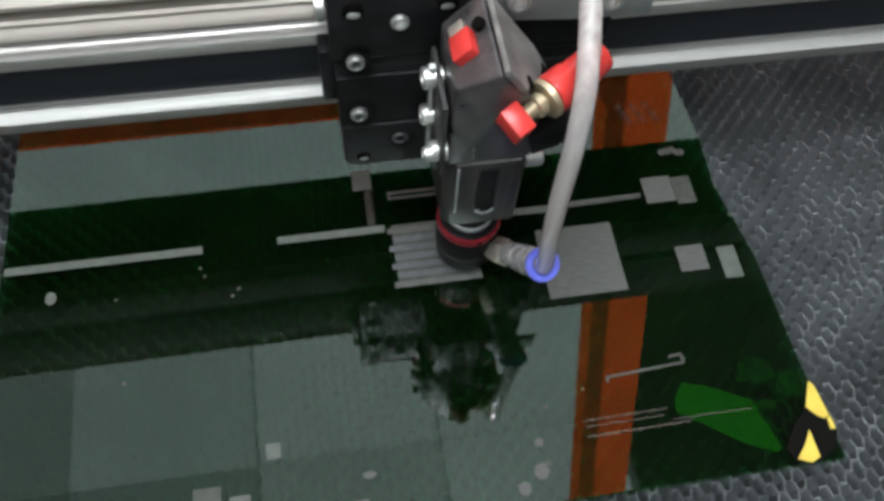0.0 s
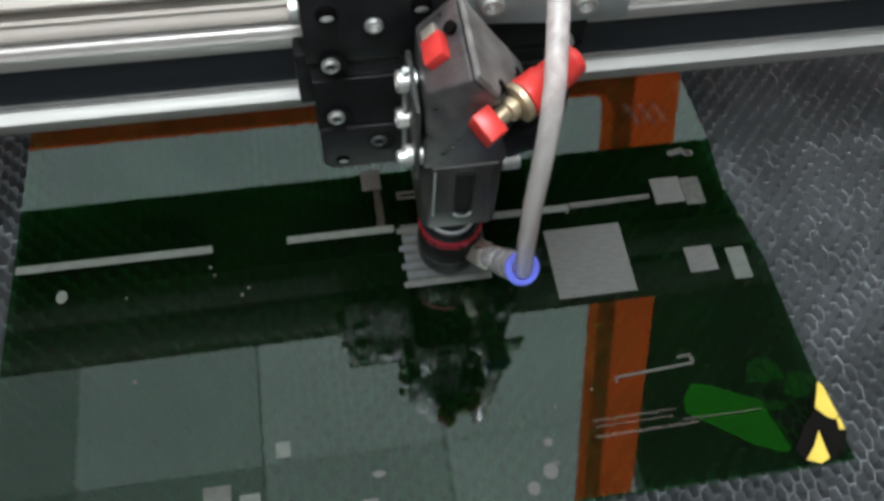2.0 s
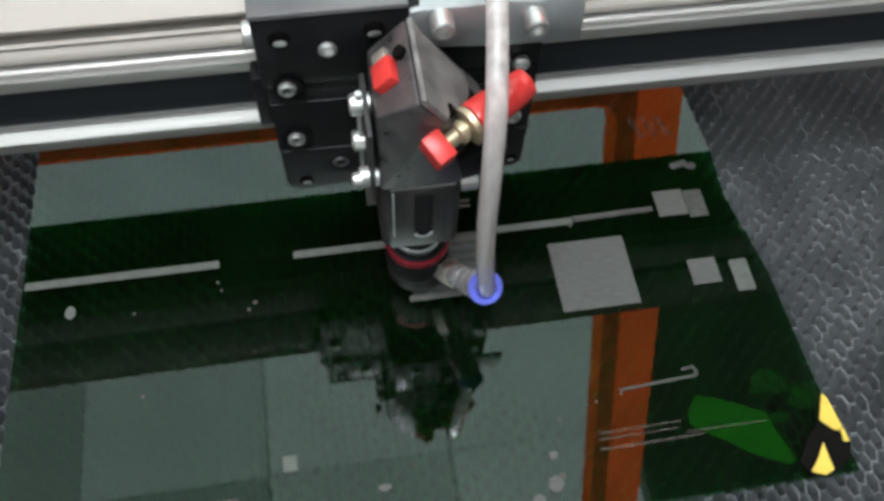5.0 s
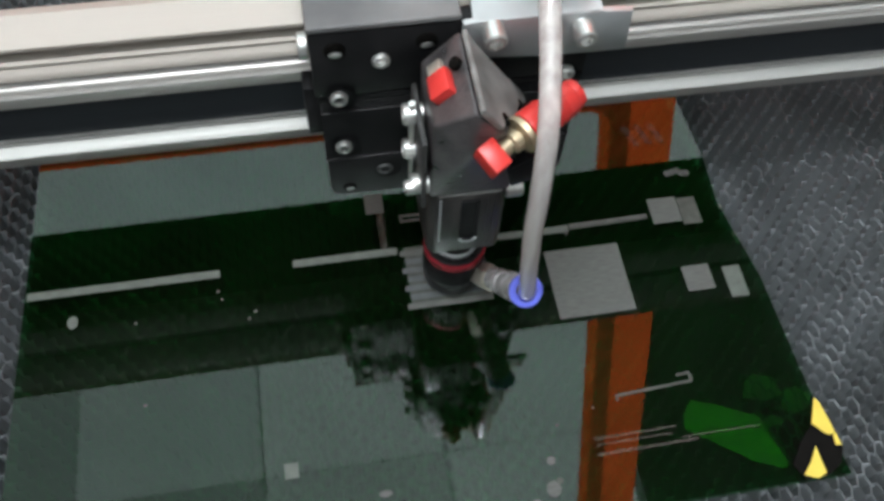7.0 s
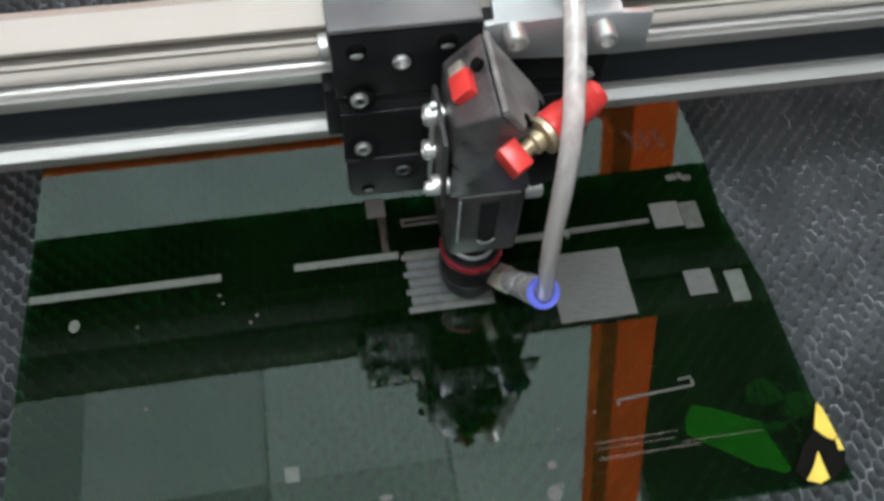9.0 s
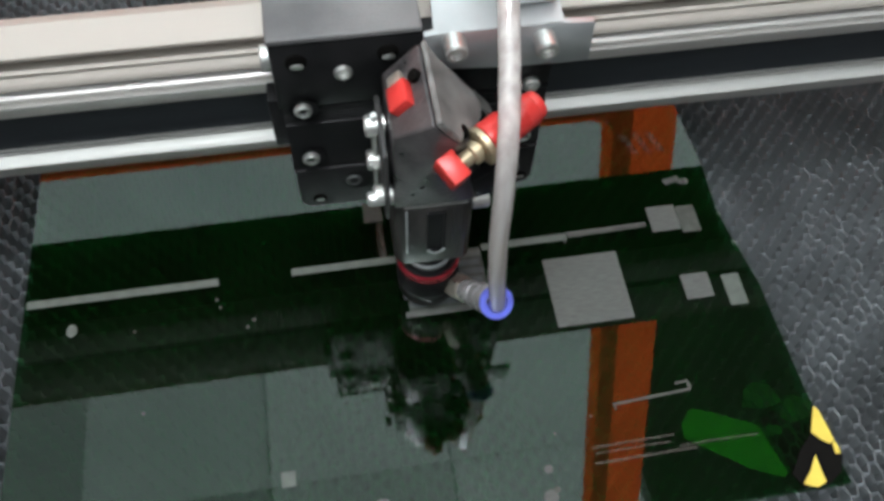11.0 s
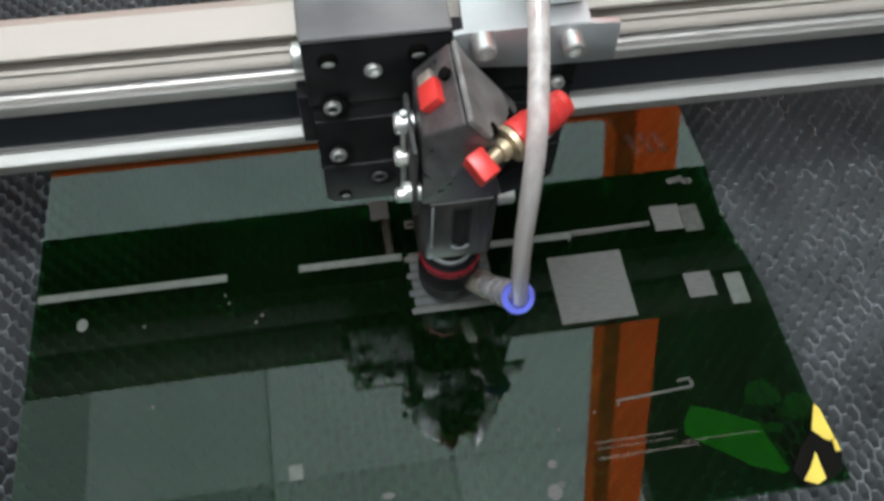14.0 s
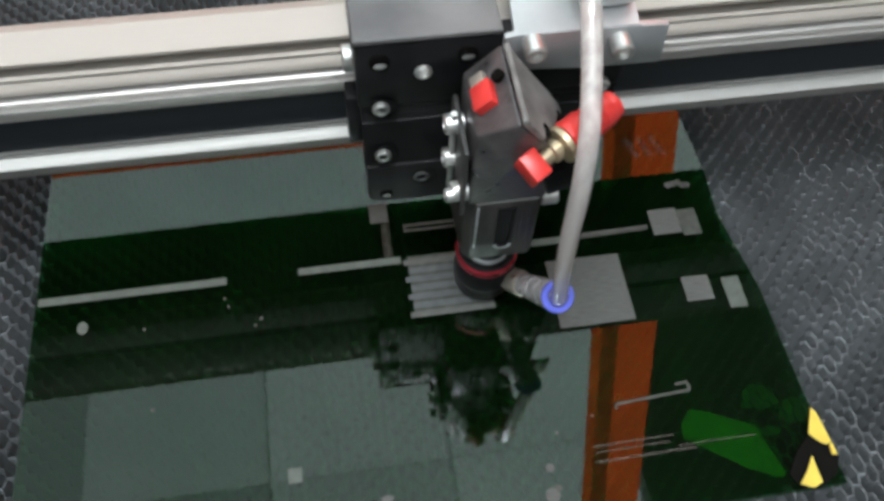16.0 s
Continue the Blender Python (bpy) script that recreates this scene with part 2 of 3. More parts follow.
# ---- the room ----
def room():
    X0, X1, Y0, Y1, ZF, ZC = -2.6, 2.6, -2.4, 3.2, -0.95, 2.62
    bm = bmesh.new()
    box(bm, X0, X1, Y0, Y1, ZF - 0.1, ZF)
    tagged(part("floor", bm, FLOORM), "grey painted workshop floor", "floor", kind="structure")
    for name, c in (("wall_north", (X0 - 0.12, X1 + 0.12, Y1, Y1 + 0.12)), 
                    ("wall_west", (X0 - 0.12, X0, Y0, Y1)), ("wall_east", (X1, X1 + 0.12, Y0, Y1))):
        bm = bmesh.new()
        box(bm, *c, ZF, ZC + 0.2)
        tagged(part(name, bm, WALL), "plain grey painted workshop wall", "wall", kind="structure")
    # the south wall has a wide window behind the camera, unseen and added for the front fill
    bm = bmesh.new()
    for c in ((X0 - 0.12, -1.7, ZF, ZC + 0.2), (1.3, X1 + 0.12, ZF, ZC + 0.2), (-1.7, 1.3, ZF, 0.15), (-1.7, 1.3, 2.0, ZC + 0.2)):
        box(bm, c[0], c[1], Y0 - 0.12, Y0, c[2], c[3])
    tagged(part("wall_south", bm, WALL), "plain grey painted workshop wall with an added wide window", "wall", kind="structure")
    w = thing("added_window_1", "wide white framed window, added unseen for the front fill", "window", (-0.2, Y0 - 0.06, 0.15), kind="structure")
    for name, c in (("frame", (-1.5, -1.44, 0, 1.85)), ("frame", (1.44, 1.5, 0, 1.85)), ("frame", (-0.03, 0.03, 0, 1.85)), ("sill", (-1.5, 1.5, 0, 0.05)), ("frame", (-1.5, 1.5, 1.8, 1.85))):
        bm = bmesh.new()
        box(bm, c[0], c[1], -0.03, 0.03, c[2], c[3])
        part(name, bm, CABINET, w)
    # lit panels in a grid of bars, dimmer to the west; the bay to the east stays unlit
    bm = bmesh.new()
    box(bm, X0, X1, Y0, Y1, ZC + 0.06, ZC + 0.16)
    backing = part("ceiling", bm, CEIL_BAR)
    tagged(backing, "grid ceiling with square lit panels", "ceiling", kind="structure")
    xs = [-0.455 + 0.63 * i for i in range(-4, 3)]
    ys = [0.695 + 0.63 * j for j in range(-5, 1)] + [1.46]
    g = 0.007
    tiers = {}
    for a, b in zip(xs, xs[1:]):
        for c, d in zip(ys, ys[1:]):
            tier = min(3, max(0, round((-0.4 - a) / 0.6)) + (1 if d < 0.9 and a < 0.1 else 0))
            # unseen rows over the front get extra glow as fill light
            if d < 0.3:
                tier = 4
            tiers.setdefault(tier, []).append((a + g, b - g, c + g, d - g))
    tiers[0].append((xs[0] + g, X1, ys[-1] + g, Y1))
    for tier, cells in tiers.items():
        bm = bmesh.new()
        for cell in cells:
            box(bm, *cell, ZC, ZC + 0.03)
        tagged(part("ceiling_panels", bm, CEIL_TIERS[tier]), "square white glowing ceiling panels, front rows brightened as fill", "ceiling light", kind="structure")
    bm = bmesh.new()
    box(bm, xs[-1] + g, X1, Y0, 1.46, ZC - 0.05, ZC + 0.03)
    tagged(part("ceiling_bay", bm, CEIL_DARK), "unlit dark grey ceiling bay", "ceiling", kind="structure")


room()

TOP = -0.0042          # top of the honeycomb


def ceiling_lamp():
    c = thing("ceiling_lamp", "long white ceiling lamp with a bright diffuser", "ceiling lamp", (-0.25, -0.36, 2.62))
    bm = bmesh.new()
    for x0, x1, y0, y1 in ((-0.63, 0.63, -0.15, -0.12), (-0.63, 0.63, 0.12, 0.15), (-0.63, -0.60, -0.12, 0.12), (0.60, 0.63, -0.12, 0.12)):
        box(bm, x0, x1, y0, y1, -0.085, 0.0, 0.004)
    part("frame", bm, CABINET, c)
    bm = bmesh.new()
    box(bm, -0.598, 0.598, -0.118, 0.118, -0.062, -0.055)
    part("diffuser", bm, LAMP_GLOW, c, "glowing white diffuser")


ceiling_lamp()


# ---- machine: tray, honeycomb, lid ----
def machine():
    cab = thing("machine_cabinet", "grey painted laser cutter cabinet with an open top", "machine", (0, 0.15, -0.95))
    for name, c in (("tray", (-0.50, 0.50, -0.22, 0.52, -0.05, -0.028)), ("front_panel", (-0.53, 0.53, -0.25, -0.22, -0.9, -0.012)),
                    ("back_panel", (-0.53, 0.53, 0.52, 0.55, -0.9, 0.03)), ("side_panel", (-0.53, -0.50, -0.22, 0.52, -0.9, -0.012)),
                    ("side_panel", (0.50, 0.53, -0.22, 0.52, -0.9, -0.012)), ("base", (-0.53, 0.53, -0.25, 0.55, -0.95, -0.9))):
        bm = bmesh.new()
        box(bm, c[0], c[1], c[2] - 0.15, c[3] - 0.15, c[4] + 0.95, c[5] + 0.95, 0.002)
        ob = part(name, bm, TRAY if name == "tray" else CABINET, cab)
        ob.location = (0, 0, 0)


machine()


def honeycomb():
    """Foil cells, a little under-expanded: narrow across the machine, long towards its back."""
    p, cs = 0.0079, 0.0041           # pitch along y, column spacing along x
    hexa = [(cs * 2 / 3, 0.0), (cs / 3, p / 2), (-cs / 3, p / 2), (-cs * 2 / 3, 0.0), (-cs / 3, -p / 2), (cs / 3, -p / 2)]
    rng = np.random.RandomState(4)
    verts, faces = [], []
    depth = 0.017
    for i in range(int(0.84 / cs)):
        for j in range(int(0.64 / p)):
            cx = -0.42 + cs * i
            cy = -0.205 + p * (j + 0.5 * (i % 2))
            # slow drift of the rows, as in a pulled-out sheet
            cx0, cy0 = cx, cy
            w = 0.92 + 0.03 * rng.rand()
            jx, jy = (rng.rand(2) - 0.5) * 0.0004
            dz = -0.0003 * rng.rand()
            b = len(verts)
            for hx, hy in hexa:
                x, y = cx0 + hx, cy0 + hy
                verts.append((x + 0.0006 * math.sin(31 * y + 9 * x), y + 0.0007 * math.sin(23 * x + 5 * y), TOP))
            for hx, hy in hexa:
                x, y = cx0 + hx * w + jx, cy0 + hy * w + jy
                verts.append((x + 0.0006 * math.sin(31 * y + 9 * x), y + 0.0007 * math.sin(23 * x + 5 * y), TOP - 0.0004 + dz))
            for hx, hy in hexa:
                verts.append((cx0 + hx * 0.92 + jx, cy0 + hy * 0.92 + jy, TOP - depth))
            for k in range(6):
                n = (k + 1) % 6
                faces.append((b + k, b + n, b + 6 + n, b + 6 + k))
                faces.append((b + 6 + k, b + 6 + n, b + 12 + n, b + 12 + k))
    me = bpy.data.meshes.new("honeycomb_bed")
    me.from_pydata(verts, [], faces)
    me.materials.append(HONEY)
    tagged(new("honeycomb_bed", me), "grey aluminium honeycomb cutting bed with deep cells", "cutting bed", kind="stuff")


honeycomb()


def lid():
    """Raised lid that leans over the bed: an orange frame round a clear window with rounded corners."""
    d = thing("open_cover", "raised orange acrylic lid frame with a large clear window", "lid")
    d.matrix_world = Matrix.Translation((0, 0.36, 0.05)) @ pose(0, 0, 0, 90 + 28.5)
    # local: x along the hinge, y up along the lid, z towards the bed's front

    def ring(x0, x1, y0, y1, r, n=8):
        pts = []
        for cx, cy, a0 in ((x1 - r, y1 - r, 0), (x0 + r, y1 - r, 90), (x0 + r, y0 + r, 180), (x1 - r, y0 + r, 270)):
            for k in range(n + 1):
                a = radians(a0 + 90 * k / n)
                pts.append((cx + r * math.cos(a), cy + r * math.sin(a)))
        return pts

    def frame_part(name, outer, inner, z0, z1, material, label):
        bm = bmesh.new()
        loops = [[bm.verts.new((*p, z)) for p in pts] for pts, z in ((outer, z0), (outer, z1), (inner, z1), (inner, z0))]
        n = len(outer)
        for a, b in zip(loops, loops[1:] + loops[:1]):
            for i in range(n):
                bm.faces.new((a[i], a[(i + 1) % n], b[(i + 1) % n], b[i]))
        return part(name, bm, material, d, label)

    L, Rr, B, T = -0.52, 0.133, 0.186, 0.80
    frame_part("frame", ring(L - 0.05, Rr + 0.059, B - 0.085, T + 0.05, 0.012), ring(L - 0.024, Rr + 0.024, B - 0.078, T + 0.024, 0.02), -0.006, 0.008, ORANGE, "orange acrylic frame, its brightness painted as glow")
    # dimmer band puts the shade of the frame's inner step into colour, wider below
    frame_part("shaded_step", ring(L - 0.0235, Rr + 0.0235, B - 0.0775, T + 0.0235, 0.02), ring(L - 0.0066, Rr + 0.0066, B - 0.0014, T + 0.0066, 0.018), -0.004, 0.004, STEP_SHADE, "brown inner band, painted shade of the frame's step")
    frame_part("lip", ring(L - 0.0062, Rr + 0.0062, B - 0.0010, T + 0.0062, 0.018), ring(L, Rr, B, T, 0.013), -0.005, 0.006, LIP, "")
    bm = bmesh.new()
    box(bm, L + 0.001, Rr - 0.001, B + 0.001, T - 0.001, -0.0015, 0.0015)
    part("window_pane", bm, PANE, d, "clear acrylic pane")
    for x in (-0.45, 0.10):
        bm = bmesh.new()
        lathe(bm, (x - 0.03, 0.02, 0), (x + 0.03, 0.02, 0), [(0, 0.006), (0.06, 0.006)], 16)
        box(bm, x - 0.02, x + 0.02, 0.02, 0.085, -0.010, -0.0065)
        part("hinge", bm, STEEL, d)


lid()


# ---- dark glass sheet with engravings ----
def sheet():
    s = thing("glass_sheet", "dark green glass sheet with frosted engraved test marks", "glass sheet", (0, 0, TOP))
    o = Vector((0, 0, TOP))
    edge = [(-0.2255, -0.0812), (0.0985, -0.0812), (0.0972, -0.069), (0.0945, -0.042), (0.0926, 0.0074), (0.0896, 0.0262),
            (0.0886, 0.0305), (0.0866, 0.0440), (0.0860, 0.0475), (0.0872, 0.0728), (0.0849, 0.1084), (0.0815, 0.165), (-0.2180, 0.165)]
    bm = bmesh.new()
    lo = [bm.verts.new((x, y, 0.0)) for x, y in edge]
    hi = [bm.verts.new((x, y, -TOP)) for x, y in edge]
    bm.faces.new(hi)
    bm.faces.new(lo[::-1])
    for i in range(len(edge)):
        bm.faces.new((lo[i], lo[(i + 1) % len(edge)], hi[(i + 1) % len(edge)], hi[i]))
    pane = part("pane", bm, GLASS_TOP, s, "", 20)
    pane.data.materials.append(GLASS_EDGE)
    for f in pane.data.polygons:
        f.use_smooth = False
        if f.normal.z < 0.5:
            f.material_index = 1
    H = -TOP

    def bar(x0, y0, x1, y1, material=MARK, h=0.00018, skew=0.0, name="engraved_bar"):
        bm = bmesh.new()
        prism(bm, [(x0, y0), (x1, y0 + skew), (x1, y1 + skew), (x0, y1)], H + 0.00002, H + h, "z")
        part(name, bm, material, s)

    def spot(x, y, r, material=MARK, ry=None, name="engraved_dot"):
        bm = bmesh.new()
        rng = random.Random(int(x * 1e5) + int(y * 1e5))
        prism(bm, [(x + r * (0.9 + 0.2 * rng.random()) * math.cos(k * math.pi / 7), y + (ry or r) * (0.9 + 0.2 * rng.random()) * math.sin(k * math.pi / 7)) for k in range(14)], H + 0.00002, H + 0.0002, "z")
        part(name, bm, material, s)

    bar(-0.2208, 0.0408, -0.1410, 0.0444)
    bar(-0.1097, 0.0411, -0.0640, 0.0446)
    bar(-0.0255, 0.0419, 0.0138, 0.0453)
    bar(0.0142, 0.0428, 0.0512, 0.0444, MARK_DIM, skew=0.0008)
    bar(0.0116, 0.0404, 0.0130, 0.0427, MARK_DIM)
    bar(0.0142, 0.0446, 0.0512, 0.0456, MARK_GREY, skew=0.0004)
    bar(-0.0754, 0.0636, -0.0670, 0.0738, MARK_GREY, name="engraved_square")
    bar(-0.0709, 0.0448, -0.0676, 0.0634, MARK_FAINT)
    bar(-0.0608, 0.0597, -0.0300, 0.0611, MARK_GREY)
    bar(-0.0608, 0.0570, -0.0300, 0.0583, MARK_GREY)
    bar(-0.0608, 0.0585, -0.0594, 0.0595, MARK_GREY)
    # scanned patch in ridges
    bar(-0.0612, 0.0165, -0.0262, 0.0440, MARK_DIM, 0.00008, name="engraved_square")
    for k in range(7):
        y = 0.0138 + 0.00432 * k
        dx = -0.0022 if k % 2 == 0 else 0.0
        bar(-0.0613 + dx * 0.8, y, -0.0262 - 0.0015 * (k % 2), y + 0.0027, MARK_GREY if k in (0, 6) else MARK_BLUE, 0.00022)
    bar(0.0, 0.0, 0.0337, 0.0331, MARK_GREY, name="engraved_square")
    bar(0.0533, 0.0402, 0.0668, 0.0535, MARK_GREY, name="engraved_square")
    bar(0.0671, 0.0382, 0.0758, 0.0522, MARK_DIM, name="engraved_square")
    bar(0.0587, 0.0049, 0.0712, 0.0171, MARK_GREY, name="engraved_square")
    bar(0.0768, -0.0006, 0.0848, 0.0146, MARK, name="engraved_square")
    for x, y in ((0.0672, 0.0663), (0.0698, 0.0668), (0.0722, 0.0672), (0.0745, 0.0655), (0.0761, 0.0655)):
        spot(x, y, 0.0017, MARK_GREY)
    spot(-0.2016, 0.0282, 0.0023, MARK, 0.0029)
    bar(-0.1199, -0.0502, -0.1145, -0.0442, MARK, name="engraved_square")
    spot(-0.0827, -0.0613, 0.0026, MARK_GREY, 0.0013)
    bar(-0.1340, -0.0660, -0.1265, -0.0620, MARK, name="engraved_square")
    spot(-0.0176, -0.0585, 0.0017, MARK_GREY)
    spot(-0.0188, -0.0693, 0.0030, MARK_GREY)
    spot(-0.0160, -0.0668, 0.0013, MARK_DIM)
    spot(-0.0265, -0.0749, 0.0025, MARK_GREY)
    bar(-0.0895, -0.0725, -0.0840, -0.0700, MARK_GREY)
    bar(-0.1470, -0.0640, -0.1370, -0.0575, MARK_DIM, name="engraved_square")
    bar(0.0146, -0.0372, 0.0475, -0.0360, MARK_DIM, skew=0.0018)
    bar(0.0142, -0.0388, 0.0152, -0.0360, MARK_DIM)
    bar(0.0417, -0.0322, 0.0474, -0.0310, MARK_DIM, skew=0.0004)
    bar(0.0465, -0.0346, 0.0480, -0.0320, MARK_DIM)
    bar(0.0012, -0.0532, 0.0350, -0.0524, MARK_FAINT, skew=0.0004)
    bar(0.0016, -0.0556, 0.0330, -0.0549, MARK_FAINT, skew=0.0003)
    bar(0.0010, -0.0596, 0.0428, -0.0586, MARK_FAINT, skew=0.0004)
    bar(0.0360, -0.0574, 0.0690, -0.0568, MARK_FAINT)
    for x, y, r in ((-0.1295, 0.0195, 0.0007), (-0.1268, 0.0225, 0.0008), (-0.1405, 0.0300, 0.0006), (-0.1420, 0.0340, 0.0007), (-0.1760, 0.0240, 0.0006), (-0.172, -0.0125, 0.0007), (0.004, -0.040, 0.0006), (-0.012, -0.045, 0.0006)):
        spot(x, y, r, MARK_DIM, name="speck")
    # faint slanted strokes
    for x in (0.0560, 0.0625, 0.0690):
        bm = bmesh.new()
        prism(bm, [(x, 0.0840), (x + 0.0030, 0.0840), (x - 0.0010, 0.0960), (x - 0.0040, 0.0960)], H + 0.00002, H + 0.00015, "z")
        part("engraved_bar", bm, MARK_FAINT, s)
    # chipped edge
    for x, y, r in ((0.0862, 0.0454, 0.0021), (0.0882, 0.0300, 0.0021), (0.0890, 0.0270, 0.0018), (0.0948, -0.0468, 0.0012)):
        bm = bmesh.new()
        bmesh.ops.create_icosphere(bm, subdivisions=1, radius=r)
        for v in bm.verts:
            v.co = Vector((x + v.co.x * 0.7, y + v.co.y * 1.2, H - 0.0006 + v.co.z * 0.35))
        part("edge_chip", bm, MARK, s)


sheet()


def warning_tape():
    """Crumpled yellow and black tape: scraps under the glass and a fold over its corner."""
    t = thing("warning_tape", "crumpled yellow and black hazard tape at the glass corner", "tape", (0.07, -0.06, TOP))
    o = Vector((0.07, -0.06, TOP))

    def scrap(name, pts, z, material, label="", h=0.0004):
        bm = bmesh.new()
        prism(bm, [(x - o.x, y - o.y) for x, y in pts], z - o.z, z - o.z + h, "z")
        part(name, bm, material, t, label)

    u = TOP - 0.0006
    scrap("under_scrap", [(0.0459, -0.0415), (0.0547, -0.0443), (0.0719, -0.0526), (0.0742, -0.0615), (0.0775, -0.0731), (0.0750, -0.0746), (0.0634, -0.0696), (0.0501, -0.0602), (0.0400, -0.0533), (0.0413, -0.0471)], u, YELLOW, "yellow tape under the glass")
    scrap("under_scrap", [(0.0714, -0.0369), (0.0761, -0.0340), (0.0834, -0.0366), (0.0859, -0.0445), (0.0785, -0.0459), (0.0684, -0.0439)], u - 0.0009, YELLOW_DIM, "faded tape under the glass")
    scrap("under_scrap", [(0.0869, -0.0432), (0.0923, -0.0420), (0.0967, -0.0461), (0.0952, -0.0523), (0.0869, -0.0535), (0.0825, -0.0504)], u - 0.0009, YELLOW_DIM)
    scrap("under_scrap", [(0.0724, -0.0546), (0.0769, -0.0529), (0.0824, -0.0550), (0.0795, -0.0576), (0.0743, -0.0573)], u, YELLOW_DIM)
    scrap("under_fold", [(0.0726, -0.0506), (0.0806, -0.0469), (0.0927, -0.0536), (0.0897, -0.0662), (0.0821, -0.0765), (0.0784, -0.0732), (0.0751, -0.0617)], u - 0.0014, TAPE_HOLE_BLACK, "black tape under the glass")
    z = 0.0003
    scrap("corner_fold", [(0.0946, -0.0493), (0.0890, -0.0609), (0.0826, -0.0665), (0.0762, -0.0750), (0.0796, -0.0813), (0.0891, -0.0810), (0.0958, -0.0771), (0.0989, -0.0708), (0.0971, -0.0565)], z, TAPE_HOLE_BLACK, "black tape folded over the corner")
    z += 0.0006
    scrap("yellow_stripe", [(0.0944, -0.0498), (0.0960, -0.0520), (0.0976, -0.0646), (0.0953, -0.0656), (0.0930, -0.0643), (0.0896, -0.0601)], z, YELLOW, "bright yellow stripe")
    scrap("yellow_stripe", [(0.0964, -0.0653), (0.0979, -0.0651), (0.0982, -0.0702), (0.0960, -0.0699)], z, YELLOW)
    scrap("yellow_stripe", [(0.0877, -0.0691), (0.0878, -0.0736), (0.0881, -0.0799), (0.0842, -0.0816), (0.0790, -0.0794), (0.0836, -0.0748)], z, YELLOW)
    # creases in the tape
    for x0, y0, x1, y1 in ((0.0712, -0.0470, 0.0800, -0.0760), (0.0790, -0.0440, 0.0905, -0.0690)):
        bm = bmesh.new()
        a, b = Vector((x0, y0, u)) - o, Vector((x1, y1, u)) - o
        lathe(bm, a, b, [(0, 0.0002), ((b - a).length, 0.0004)], 6)
        part("crease", bm, YELLOW_DIM, t)


warning_tape()


# ---- gantry beam ----
YG = 0.0587


def gantry():
    g = thing("gantry_beam", "silver extruded aluminium gantry beam with black rail cover", "gantry")
    g.matrix_world = pose(0.0, 0.08, 0.0508, 0, 0.1, 0)
    o = Vector((0, 0.08, 0.05))

    def run(name, pts, material, label=""):
        bm = bmesh.new()
        prism(bm, [(y - o.y, z - o.z) for y, z in pts], -0.56, 0.56, "x")
        part(name, bm, material, g, label, 25)

    run("lower_rail", [(0.0575, 0.0688), (0.0548, 0.0764), (0.0545, 0.0771), (0.0549, 0.0775), (0.0563, 0.0788), (0.0566, 0.0790), (0.0577, 0.0800), (0.0578, 0.0817), (0.0590, 0.0806), (0.0594, 0.0803), (0.066, 0.0803), (0.068, 0.066), (0.060, 0.066)], ALU, "bright lower rail")
    run("rail_cover", [(0.0605, 0.0805), (0.0605, 0.0968), (0.0705, 0.0975), (0.0705, 0.0805)], BELT, "black strip along the rail")
    run("upper_rail", [(0.0605, 0.0978), (0.0545, 0.1032), (0.0520, 0.1082), (0.0505, 0.1118), (0.0506, 0.1124), (0.0520, 0.1124), (0.0520, 0.1129), (0.0509, 0.1149), (0.0512, 0.1156), (0.0532, 0.1165), (0.0670, 0.1165), (0.0705, 0.1165), (0.0705, 0.0985)], ALU, "bright upper rail")
    run("shoulder", [(0.0600, 0.1180), (0.0530, 0.1172), (0.0514, 0.1192), (0.0516, 0.1202), (0.0524, 0.1213), (0.0530, 0.1217), (0.0536, 0.1225), (0.0534, 0.1232), (0.0532, 0.1241), (0.0543, 0.1247), (0.0562, 0.1242), (0.0580, 0.1242), (0.0705, 0.1230), (0.0705, 0.1180)], ALU_WARM, "ribbed shoulder")
    run("upper_face", [(0.0640, 0.1215), (0.0590, 0.1232), (0.0540, 0.1288), (0.0534, 0.1298), (0.0535, 0.1307), (0.0605, 0.1352), (0.0610, 0.1354), (0.0620, 0.1360), (0.0665, 0.1344), (0.0680, 0.1330), (0.0720, 0.1280), (0.0720, 0.1215)], ALU_WARM, "pale upper face")
    run("rear_web", [(YG + 0.0121, 0.0700), (YG + 0.0140, 0.0500), (0.1062, 0.0500), (0.1062, 0.0640), (YG + 0.030, 0.0800), (YG + 0.0139, 0.1215), (YG + 0.0121, 0.1215)], BLACK, "dark rear web")
    for sx in (-1, 1):
        bm = bmesh.new()
        box(bm, sx * 0.515 - 0.02, sx * 0.515 + 0.02, -0.02, 0.03, -0.078, 0.0, 0.001)
        part("end_bracket", bm, BLACK, g)


gantry()


# ---- moving carriage with the laser head ----
def screw(p, axis, head_r, head_h):
    """A socket cap screw: head at p, pointing along axis."""
    p, a = Vector(p), Vector(axis).normalized()
    bm = bmesh.new()
    lathe(bm, p, p + a, [(0, head_r), (head_h - 0.0006, head_r), (head_h, head_r - 0.0006), (head_h, head_r * 0.56), (head_h - 0.0018, head_r * 0.52)], 24)
    return bm


